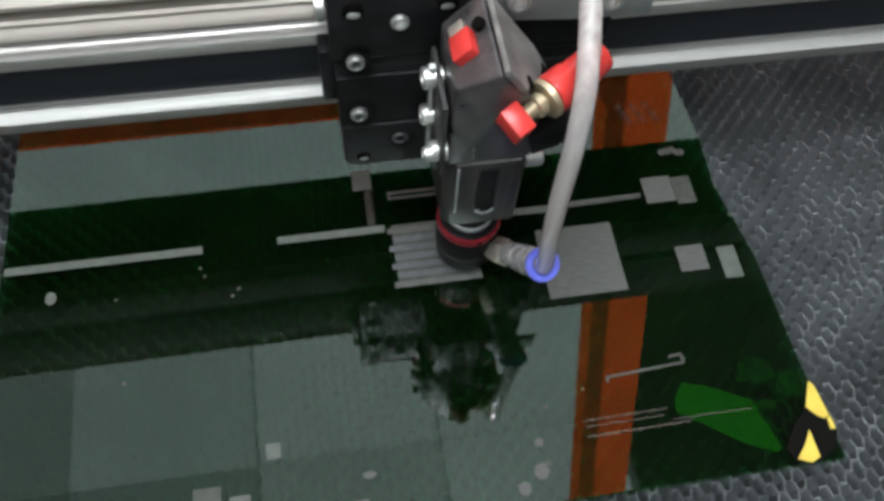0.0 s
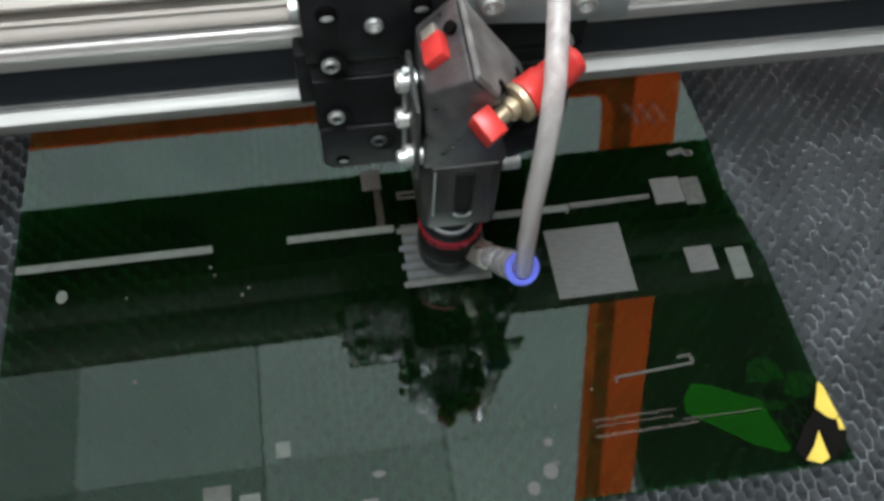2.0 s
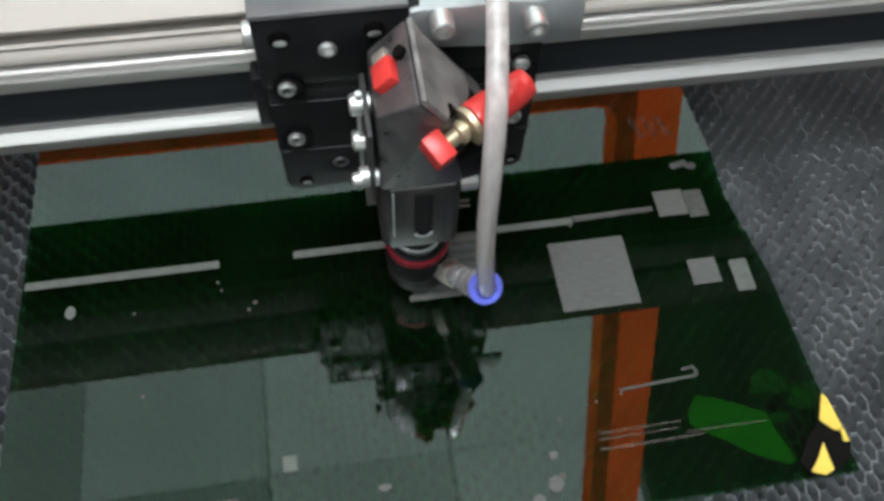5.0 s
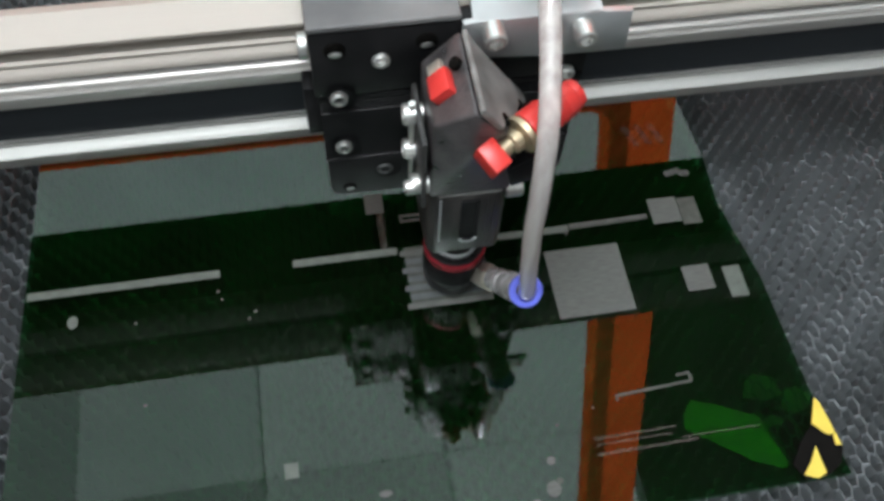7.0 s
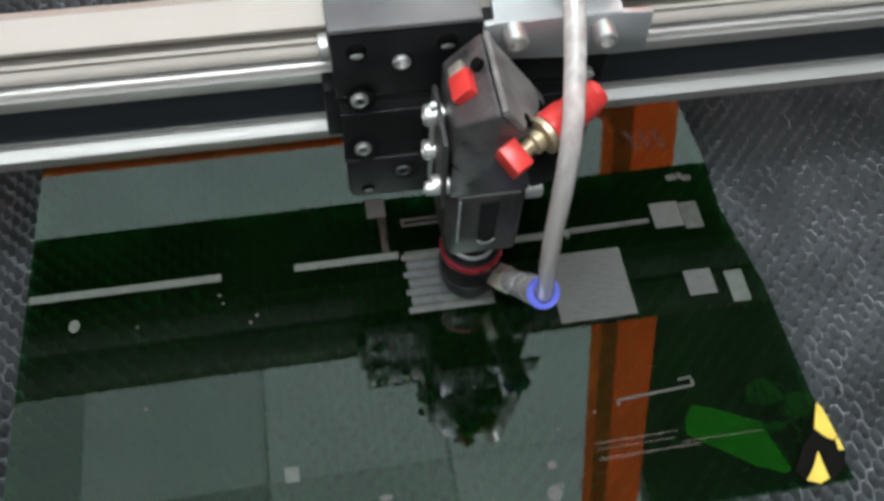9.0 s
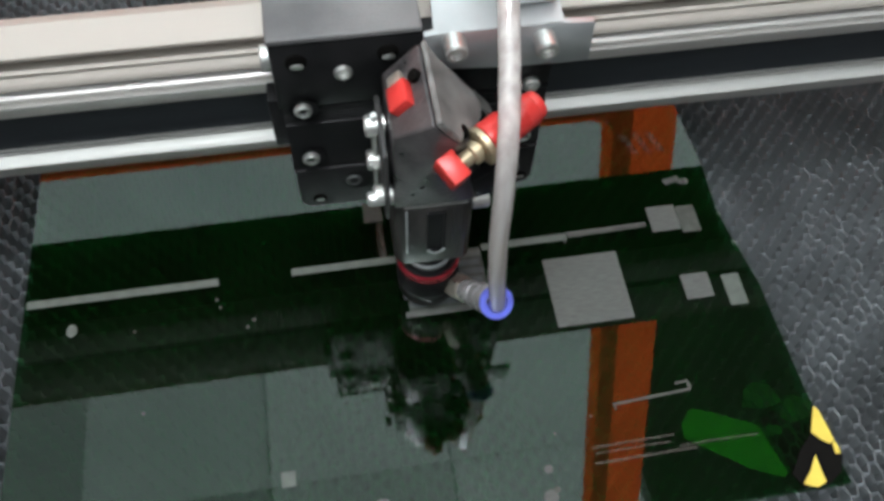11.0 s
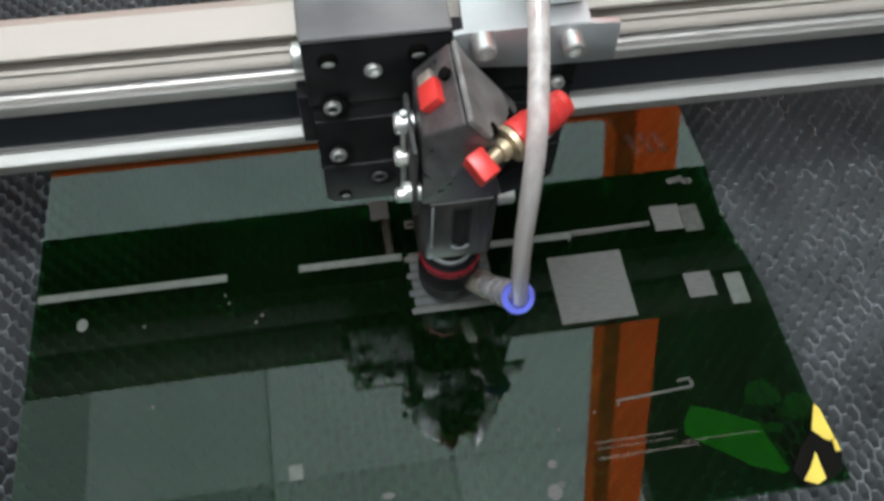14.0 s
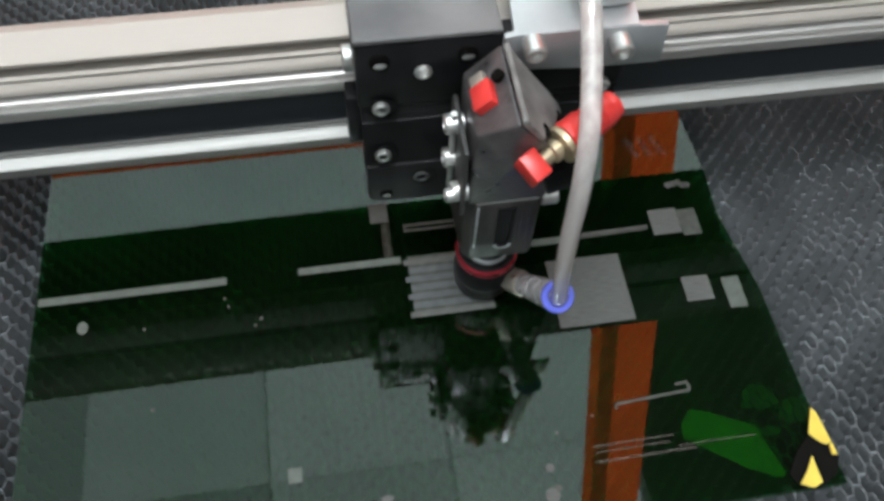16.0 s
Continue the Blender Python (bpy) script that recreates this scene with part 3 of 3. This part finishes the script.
def carriage():
    c = thing("laser_carriage", "black laser head carriage with red knobs and clear air hose", "laser head", (0, 0, 0))
    YP = 0.0450

    bm = bmesh.new()
    box(bm, -0.1066, -0.0150, YP, YP + 0.0068, 0.1035, 0.1322, 0.0007)
    part("upper_block", bm, BLACK, c, "black anodised upper block")
    bm = bmesh.new()
    prism(bm, [(YP, 0.0708), (YP, 0.0948), (YP + 0.0012, 0.0952), (YP + 0.0012, 0.1028), (YP + 0.0066, 0.1034), (YP + 0.0066, 0.0702), (YP + 0.0006, 0.0702)], -0.1056, -0.0150, "x")
    part("mid_plate", bm, BLACK, c, "black middle plate")
    for z0, z1 in ((0.0958, 0.0966), (0.0972, 0.0980), (0.0986, 0.0994), (0.1000, 0.1028)):
        bm = bmesh.new()
        box(bm, -0.1056, -0.0150, YP + 0.0004, YP + 0.0013, z0, z1, 0.0002)
        part("rib", bm, BLACK, c)
    bm = bmesh.new()
    r, pts = 0.005, []
    for cx, cz, a0 in ((-0.0150 - r, 0.0463 + r, 270), (-0.0150 - 0.0003, 0.0698 - 0.0003, 0), (-0.1054 + 0.0003, 0.0698 - 0.0003, 90), (-0.1054 + r, 0.0463 + r, 180)):
        rr = r if a0 >= 180 else 0.0003
        for k in range(5):
            a = radians(a0 + 22.5 * k)
            pts.append((cx + rr * math.cos(a), cz + rr * math.sin(a)))
    prism(bm, pts, YP - 0.0008, YP + 0.0062, "y", 0.0007)
    part("lower_plate", bm, BLACK, c, "black lower plate with rounded corners")
    # housing behind, whose dusty top shows
    bm = bmesh.new()
    box(bm, -0.1070, -0.0590, YP - 0.0002, 0.165, 0.1325, 0.1350, 0.0008, seg=3)
    box(bm, -0.1070, -0.0600, YP + 0.0150, 0.112, 0.1100, 0.1330)
    part("housing", bm, GREY_TOP, c, "dusty dark grey housing top")
    bm = bmesh.new()
    lathe(bm, (-0.1072, YP + 0.0100, 0.118), (-0.1100, YP + 0.0100, 0.118), [(0, 0.0045), (0.0025, 0.0045), (0.003, 0.004)], 20)
    part("side_screw", bm, STEEL, c)
    bm = bmesh.new()
    box(bm, -0.1105, -0.1050, YP + 0.004, YP + 0.0125, 0.0800, 0.1040, 0.0008)
    part("guide_block", bm, BLACK, c)
    # screws on the plate
    for x, z, rr, h in ((-0.0989, 0.1039, 0.0030, 0.0022), (-0.0989, 0.0777, 0.0030, 0.0022), (-0.0845, 0.1195, 0.0030, 0.0014), (-0.0219, 0.1054, 0.0030, 0.0024), (-0.0217, 0.0783, 0.0030, 0.0024), (-0.0845, 0.0611, 0.0032, 0.0010)):
        bm = screw((x, YP - 0.0006, z), (0, -1, 0), rr, h)
        part("cap_screw", bm, STEEL_DARK if z < 0.07 else STEEL, c)
    # holes painted on: black disc for the shade inside, steel bead for the glint
    for x, z, rr in ((-0.0988, 0.1253, 0.0033), (-0.0699, 0.1259, 0.0033), (-0.0373, 0.1177, 0.0030), (-0.0982, 0.0517, 0.0026), (-0.0195, 0.0517, 0.0024)):
        bm = bmesh.new()
        lathe(bm, (x, YP - 0.0012, z), (x, YP + 0.004, z), [(0.0008, rr * 1.05), (0.0003, rr), (0.0002, rr * 0.9)], 20)
        hole = part("screw_hole", bm, TAPE_HOLE_BLACK, c)
        bm = bmesh.new()
        bmesh.ops.create_uvsphere(bm, u_segments=12, v_segments=8, radius=rr * 0.6)
        for v in bm.verts:
            v.co = Vector((x + 0.0002 + v.co.x * 1.25, YP - 0.0008 + v.co.y * 0.25, z - rr * 0.45 + v.co.z * 0.7))
        part("hole_glint", bm, STEEL, c)
    for x, z in ((-0.0995, 0.0777), (-0.0845, 0.0611), (-0.0995, 0.1039)):
        bm = bmesh.new()
        lathe(bm, (x + 0.0012, YP - 0.0010, z - 0.0003), (x + 0.0012, YP + 0.002, z - 0.0003), [(0, 0.0050), (0, 0.0046), (0.0006, 0.0044)], 24)
        part("screw_recess", bm, BLACK, c)

    # aluminium angle for the beam tube
    bm = bmesh.new()
    prism(bm, [(-0.0590, 0.1338), (-0.0590, 0.1205), (-0.0560, 0.1190), (-0.0300, 0.1165), (-0.0040, 0.1160), (-0.0050, 0.1330), (-0.0150, 0.1340), (-0.0560, 0.1345)], YP - 0.0032, YP - 0.0009, "y", 0.0003)
    prism(bm, [(-0.0560, YP - 0.003), (-0.0150, YP - 0.003), (-0.0125, 0.090), (-0.0520, 0.090)], 0.1325, 0.1345, "z")
    part("angle_bracket", bm, ALU_DULL, c, "bent bare aluminium bracket")
    bm = bmesh.new()
    box(bm, -0.0340, -0.0150, YP + 0.004, 0.090, 0.1346, 0.1430, 0.003)
    part("clamp_block", bm, ALU_DULL, c)
    for x, z in ((-0.0499, 0.1222), (-0.0209, 0.1196)):
        bm = screw((x, YP - 0.0032, z + 0.0092), (0, -1, -0.05), 0.0037, 0.0066)
        part("clamp_screw", bm, STEEL, c)

    # the plate assembly stands well forward of the beam
    forward = Matrix.Translation((-0.0033, -0.0053, 0.0122)) @ Matrix.Scale(0.963, 4)
    for ob in c.children:
        ob.data.transform(forward)

    # mirror mount: a roofed body whose front leans back towards the lens block
    def skin(bm, front, back, bevel):
        a = [bm.verts.new(p) for p in front]
        b = [bm.verts.new(p) for p in back]
        n = len(a)
        for i in range(1, n - 1):
            bm.faces.new((a[0], a[i], a[i + 1]))
        bm.faces.new(b[::-1])
        for i in range(n):
            bm.faces.new((a[i], b[i], b[(i + 1) % n], a[(i + 1) % n]))
        bmesh.ops.recalc_face_normals(bm, faces=bm.faces)
        sharp = [e for e in bm.edges if e.calc_face_angle(0.0) > 0.35]
        bmesh.ops.bevel(bm, geom=sharp, offset=bevel, segments=3, affect="EDGES", profile=0.5)

    bm = bmesh.new()
    skin(bm, [(-0.0735, 0.0085, 0.0924), (-0.0735, 0.0060, 0.1322), (-0.0626, 0.0000, 0.1432), (-0.0545, 0.0004, 0.1335), (-0.0468, 0.0060, 0.1215), (-0.0466, 0.0085, 0.0924)],
         [(-0.0735, 0.0310, 0.0924), (-0.0735, 0.0310, 0.1322), (-0.0626, 0.0310, 0.1432), (-0.0545, 0.0310, 0.1318), (-0.0468, 0.0310, 0.1210), (-0.0466, 0.0310, 0.0924)], 0.0009)
    mount = part("mirror_mount", bm, MOUNT, c, "worn black mirror mount")
    n = Vector((0.81, 0, 0.58))
    d = Vector((0.58, 0, -0.81))

    def plate(name, base, quad, low, high, material, label="", parent=None):
        bm = bmesh.new()
        lo = [bm.verts.new(base + d * a + Vector((0, b, 0)) + n * low) for a, b in quad]
        hi = [bm.verts.new(base + d * a + Vector((0, b, 0)) + n * high) for a, b in quad]
        bm.faces.new(lo)
        bm.faces.new(hi[::-1])
        for i in range(len(quad)):
            bm.faces.new((lo[i], hi[i], hi[(i + 1) % len(quad)], lo[(i + 1) % len(quad)]))
        bmesh.ops.recalc_face_normals(bm, faces=bm.faces)
        bmesh.ops.bevel(bm, geom=list(bm.edges), offset=0.0004, segments=2, affect="EDGES")
        return part(name, bm, material, parent or c, label)

    base = Vector((-0.0622, 0, 0.1432))
    plate("mirror_plate", base, [(0.0, -0.0004), (0.0095, -0.0002), (0.0118, 0.0010), (0.0128, 0.0050), (0.0155, 0.0065), (0.0190, 0.0080), (0.0245, 0.0140), (0.0285, 0.0200), (0.0292, 0.0232), (0.0283, 0.0258), (0.0258, 0.0274), (0.0045, 0.0280), (0.0, 0.0300)], 0.0002, 0.0020, WING, "dusty slanted mirror plate")
    # raised edges of the slanted plate
    bm = bmesh.new()
    lathe(bm, base + n * 0.0014 + Vector((0, -0.0002, 0)), base + n * 0.0014 + Vector((0, 1, 0)), [(0, 0.0006), (0.0004, 0.0010), (0.0298, 0.0010), (0.0302, 0.0006)], 14)
    part("ridge_bead", bm, WING, mount)
    back = Vector((-0.0590, 0, 0.1336))
    plate("back_plate", back, [(0.0, 0.0325), (0.0345, 0.0325), (0.0375, 0.0338), (0.0385, 0.0362), (0.0370, 0.0385), (0.0340, 0.0392), (0.0, 0.0392)], -0.0030, 0.0004, WING)
    plate("back_block", back, [(0.0, 0.0312), (0.0360, 0.0312), (0.0360, 0.0324), (0.0, 0.0324)], -0.0060, -0.0012, BLACK)
    # dark bores beside the adjusters, their shade painted as black discs
    for p, ax, r in (((-0.0648, 0.0200, 0.1413), (-0.7, 0, 0.7), 0.0020), ((-0.0538, 0.0052, 0.1326), (0.81, 0, 0.58), 0.0020), ((-0.0447, 0.0200, 0.1195), (0.81, 0, 0.58), 0.0021)):
        p, ax = Vector(p), Vector(ax)
        bm = bmesh.new()
        lathe(bm, p, p + ax, [(0.0, r), (0.0016, r), (0.0018, r * 0.8)], 20)
        part("bore", bm, TAPE_HOLE_BLACK, mount)
    # red block on the short slope
    m = Matrix.Translation((-0.0690, 0.0175, 0.1372)) @ pose(0, 0, 0, 0, -45, 0)
    bm = bmesh.new()
    box(bm, -0.0036, 0.0034, -0.0058, 0.0028, -0.002, 0.0030, 0.0005, m)
    red_block = part("red_block", bm, RED, c, "red plastic adjuster block")
    bm = bmesh.new()
    box(bm, -0.0040, 0.0012, 0.0033, 0.0080, -0.001, 0.0016, 0.0005, m)
    part("brass_stop", bm, NICKEL, red_block)
    bm = bmesh.new()
    box(bm, -0.0765, -0.0748, 0.006, 0.030, 0.0905, 0.1240, 0.0005)
    part("side_plate", bm, BLACK_DUSTY, c)
    # adjuster: red square foot, brass nut, red sleeve on one slanted axis
    a0 = Vector((-0.0568, -0.0022, 0.1262))
    ax = Vector((0.0267, 0.0158, 0.0050)).normalized()
    m = Matrix.Translation(a0) @ ax.to_track_quat("Z", "Y").to_matrix().to_4x4() @ pose(0, 0, 0, 0, 0, 20)
    bm = bmesh.new()
    box(bm, -0.0046, 0.0046, -0.0040, 0.0040, -0.004, 0.0022, 0.0006, m)
    part("red_foot", bm, RED, c, "square red adjuster foot")
    bm = bmesh.new()
    lathe(bm, a0, a0 + ax, [(0.002, 0.0026), (0.0060, 0.0026), (0.0066, 0.0036), (0.0088, 0.0036), (0.0092, 0.0028), (0.0100, 0.0028)], 20)
    lathe(bm, a0, a0 + ax, [(0.0096, 0.0048), (0.0100, 0.0060), (0.0116, 0.0062), (0.0120, 0.0058)], 24)
    part("brass_nut", bm, BRASS, c, "dull brass nut and stud")
    bm = bmesh.new()
    lathe(bm, a0, a0 + ax, [(0.0121, 0.0052), (0.0124, 0.0060), (0.0140, 0.0062), (0.0148, 0.0060), (0.0196, 0.0059), (0.0206, 0.0053), (0.0216, 0.0052), (0.0220, 0.0054), (0.0290, 0.0052), (0.0300, 0.0046), (0.0308, 0.0047), (0.0322, 0.0044), (0.0328, 0.0032)], 14)
    part("red_sleeve", bm, RED, c, "red plastic adjuster sleeve")
    bm = bmesh.new()
    prism(bm, [(-0.0500, 0.1090), (-0.0390, 0.1170), (-0.0345, 0.1130), (-0.0400, 0.1030), (-0.0480, 0.1000)], 0.004, 0.024, "y", 0.0006)
    part("adjuster_arm", bm, BLACK, c)
    # side screws
    for p in ((-0.0742, 0.021, 0.1205), (-0.0742, 0.021, 0.1035), (-0.0735, 0.0105, 0.0985)):
        bm = screw(p, (-1, 0, 0), 0.0034, 0.0062)
        part("side_cap_screw", bm, STEEL, c)
    bm = bmesh.new()
    lathe(bm, (-0.0775, 0.0205, 0.0880), (-0.0775, 0.0205, 0.1260), [(0, 0.0011), (0.038, 0.0011)], 12)
    part("link_rod", bm, STEEL, c)
    bm = screw((-0.0790, 0.006, 0.1035), (-1, 0, 0), 0.0024, 0.0030)
    part("side_cap_screw", bm, STEEL, c)
    bm = screw((-0.0468, 0.0125, 0.0872), (1, 0, 0), 0.0034, 0.0060)
    part("side_cap_screw", bm, STEEL, c)

    # lens holder block with a slot in its face
    bm = bmesh.new()
    prism(bm, [(-0.0735, 0.0120), (-0.0705, 0.0085), (-0.0485, 0.0085), (-0.0466, 0.0105), (-0.0462, 0.0420), (-0.0735, 0.0420)], 0.0545, 0.0921, "z", 0.0010)
    lens_block = part("lens_block", bm, BLOCK, c, "black lens holder block")
    bm = bmesh.new()
    pts = []
    for k in range(9):
        a = radians(180 + 180 * k / 8)
        pts.append((-0.0592 + 0.0032 * math.cos(a), 0.0660 + 0.0032 * math.sin(a)))
    pts += [(-0.0560, 0.0885), (-0.0624, 0.0885)]
    inner = [(-0.0592 + (x + 0.0592) * 0.72, 0.077 + (z - 0.077) * 0.92) for x, z in pts]
    n = len(pts)
    A = [bm.verts.new((x, 0.0083, z)) for x, z in pts]
    Bv = [bm.verts.new((x, 0.0075, z)) for x, z in pts]
    Cv = [bm.verts.new((x, 0.0075, z)) for x, z in inner]
    Dv = [bm.verts.new((x, 0.0084, z)) for x, z in inner]
    for p, q in ((A, Bv), (Bv, Cv), (Cv, Dv)):
        for i in range(n):
            bm.faces.new((p[i], p[(i + 1) % n], q[(i + 1) % n], q[i]))
    bm.faces.new(Dv)
    part("slot_rim", bm, BLACK, lens_block)
    # pale strip paints the highlight down the block's left edge
    bm = bmesh.new()
    box(bm, -0.0698, -0.0690, 0.0080, 0.0086, 0.0640, 0.0900, 0.0002)
    part("side_highlight", bm, ALU_DULL, lens_block)
    for x in (-0.0535, -0.0508):
        bm = bmesh.new()
        box(bm, x, x + 0.0005, 0.0082, 0.0086, 0.0620, 0.0900, 0.0001)
        part("edge_rib", bm, BLOCK, lens_block)
    bm = bmesh.new()
    lathe(bm, (-0.0584, 0.0275, 0.0500), (-0.0584, 0.0275, 1.0), [(0.0, 0.0112), (0.0010, 0.0122), (0.0050, 0.0122)], 48)
    part("block_collar", bm, BLOCK, lens_block)

    # highlights built as pale parts: the top edge line and the slot's lower rim
    bm = bmesh.new()
    box(bm, -0.0702, -0.0488, 0.0081, 0.0090, 0.0914, 0.0923, 0.0003)
    part("edge_highlight", bm, WING, lens_block)
    bm = bmesh.new()
    for k in range(7):
        a = radians(200 + 140 * k / 6)
        box(bm, -0.0005, 0.0005, -0.0003, 0.0003, -0.0004, 0.0004, 0.0, Matrix.Translation((-0.0592 + 0.0029 * math.cos(a), 0.0074, 0.0660 + 0.0029 * math.sin(a))))
    part("slot_highlight", bm, ALU_DULL, lens_block)

    # lens tube and nozzle
    ax0, ax1 = (-0.0584, 0.0275, 0.0050), (-0.0584, 0.0275, 1.0)
    bm = bmesh.new()
    lathe(bm, ax0, ax1, [(-0.001, 0.0060), (-0.001, 0.0112), (0.0010, 0.0123), (0.0080, 0.0128), (0.0084, 0.0123), (0.0090, 0.0123), (0.0094, 0.0128), (0.0200, 0.0128), (0.0206, 0.0125)], 48)
    cup = part("nozzle_cup", bm, BLACK, c, "black turned nozzle cup")
    bm = bmesh.new()
    lathe(bm, ax0, ax1, [(0.0083, 0.01255), (0.0083, 0.0127), (0.0091, 0.0127), (0.0091, 0.01255)], 48)
    part("nozzle_groove", bm, STEEL_DARK, cup)
    bm = bmesh.new()
    lathe(bm, ax0, ax1, [(0.0207, 0.0121), (0.0209, 0.0128), (0.0240, 0.0128), (0.0248, 0.0120)], 48)
    cap = bmesh.new()
    lathe(cap, ax0, ax1, [(0.0248, 0.0119), (0.0256, 0.0110), (0.0257, 0.0094)], 48)
    part("cup_rim", cap, BLACK, cup)
    part("red_ring", bm, RED_RING, cup, "red anodised ring")
    bm = bmesh.new()
    lathe(bm, ax0, ax1, [(0.0258, 0.0093), (0.0276, 0.0093), (0.0282, 0.0087)], 40)
    part("silver_ring", bm, ALU_DULL, cup)
    bm = bmesh.new()
    lathe(bm, ax0, ax1, [(0.0282, 0.0086), (0.0520, 0.0086)], 40)
    part("inner_tube", bm, BLACK, c)

    # air fitting and hose
    f0 = Vector((-0.0485, 0.0180, 0.0165))
    f1 = Vector((-0.0392, -0.0045, 0.0425))
    fl = (f1 - f0).length
    bm = bmesh.new()
    lathe(bm, f0, f1, [(-0.002, 0.0054), (fl * 0.30, 0.0056), (fl * 0.34, 0.0046)], 6)
    nut_bm = bm
    bm = bmesh.new()
    lathe(bm, f0, f1, [(fl * 0.34, 0.0044), (fl * 0.46, 0.0044), (fl * 0.48, 0.0051), (fl * 0.62, 0.0051), (fl * 0.63, 0.0046), (fl * 0.67, 0.0046), (fl * 0.68, 0.0054), (fl * 0.95, 0.0057), (fl, 0.0050)], 28)
    fitting = part("fitting_body", bm, FITTING, c, "cloudy grey push-in fitting body")
    part("fitting_nut", nut_bm, NICKEL, fitting, "nickel hexagon air fitting")
    ring_ax = Vector((0.05, -0.62, 0.78)).normalized()
    rc = f1 + Vector((0.0008, -0.0016, 0.0024))
    bm = bmesh.new()
    lathe(bm, rc, rc + ring_ax, [(-0.003, 0.0056), (0.0, 0.0064), (0.0014, 0.0064), (0.0020, 0.0058), (0.0020, 0.0042), (-0.001, 0.0040)], 36)
    part("collar", bm, BLUE, fitting, "blue push-in collar")
    path = [rc - ring_ax * 0.002, rc + ring_ax * 0.003, Vector((-0.0405, -0.0092, 0.0666)), Vector((-0.0422, -0.0094, 0.0910)), Vector((-0.0426, -0.0080, 0.1156)), Vector((-0.0422, -0.0040, 0.1328)), Vector((-0.0410, 0.0040, 0.1428)),
            Vector((-0.0396, 0.0150, 0.1511)), Vector((-0.0379, 0.0300, 0.1595)), Vector((-0.0365, 0.0480, 0.1650)), Vector((-0.0355, 0.0660, 0.1660)), Vector((-0.0350, 0.0840, 0.1590)), Vector((-0.0350, 0.0950, 0.1480)), Vector((-0.0350, 0.0985, 0.1350))]
    path = [p - rc for p in path]
    dense = []
    for i in range(len(path) - 1):
        p0, p1, p2, p3 = path[max(i - 1, 0)], path[i], path[i + 1], path[min(i + 2, len(path) - 1)]
        for k in range(6):
            u = k / 6
            dense.append(0.5 * (2 * p1 + (p2 - p0) * u + (2 * p0 - 5 * p1 + 4 * p2 - p3) * u * u + (3 * p1 - p0 - 3 * p2 + p3) * u ** 3))
    dense.append(path[-1])
    bm = bmesh.new()
    rings, seg = [], 20
    for i, p in enumerate(dense):
        t = (dense[min(i + 1, len(dense) - 1)] - dense[max(i - 1, 0)]).normalized()
        q = t.to_track_quat("Z", "Y").to_matrix()
        rings.append([bm.verts.new(p + q @ Vector((0.0032 * math.cos(2 * math.pi * k / seg), 0.0032 * math.sin(2 * math.pi * k / seg), 0))) for k in range(seg)])
    for a, b in zip(rings, rings[1:]):
        q = b
        for k in range(seg):
            bm.faces.new((a[k], a[(k + 1) % seg], q[(k + 1) % seg], q[k]))
    bm.faces.new(rings[0][::-1])
    bm.faces.new(rings[-1])
    hose = part("air_hose", bm, HOSE, c, "cloudy clear plastic air hose", 80)
    # the head stands a little taller than drawn above
    taller = Matrix.Diagonal((1.0, 1.0, 1.018, 1.0))
    rc = taller @ rc
    for ob in c.children_recursive:
        ob.data.transform(taller)
    hose.location = rc
    return c, hose, rc


laser_carriage, air_hose, hose_foot = carriage()

# ---- motion: the carriage scans along the beam; x offsets in metres ----
TRAVEL = [
    (0, 0.0265),
    (0.5, 0.0240),
    (1, 0.0215),
    (1.5, 0.0197),
    (2, 0.0152),
    (2.5, 0.0134),
    (3, 0.0109),
    (3.5, 0.0080),
    (4, 0.0057),
    (5, 0.0000),
    (5.6, -0.0026),
    (5.75, -0.0030),
    (5.9, -0.0012),
    (6.5, 0.0086),
    (7, 0.0160),
    (7.5, 0.0245),
    (7.8, 0.0298),
    (7.9, 0.0311),
    (8, 0.0303),
    (8.5, 0.0263),
    (9.5, 0.0183),
    (10.2, 0.0126),
    (11, 0.0061),
    (11.5, 0.0024),
    (12, -0.0030),
    (12.1, -0.0029),
    (12.5, 0.0003),
    (13, 0.0045),
    (13.5, 0.0085),
    (14, 0.0124),
    (14.5, 0.0154),
    (15, 0.0200),
    (15.5, 0.0239),
    (16, 0.0283),
]


# the hose sways about its collar; degrees
SWAY = [(0, 1.6), (2, 1.1), (4, 0.5), (6.5, -0.3), (7.5, -0.2), (9, 0.1), (11, 0.0), (13, 0.0), (14.5, -0.1), (16, -0.2)]


def motions():
    walk(air_hose, [(t, pose(*hose_foot, 0, a, 0)) for t, a in SWAY])
    walk(laser_carriage, [(t, pose(x, 0, 0)) for t, x in TRAVEL])


motions()
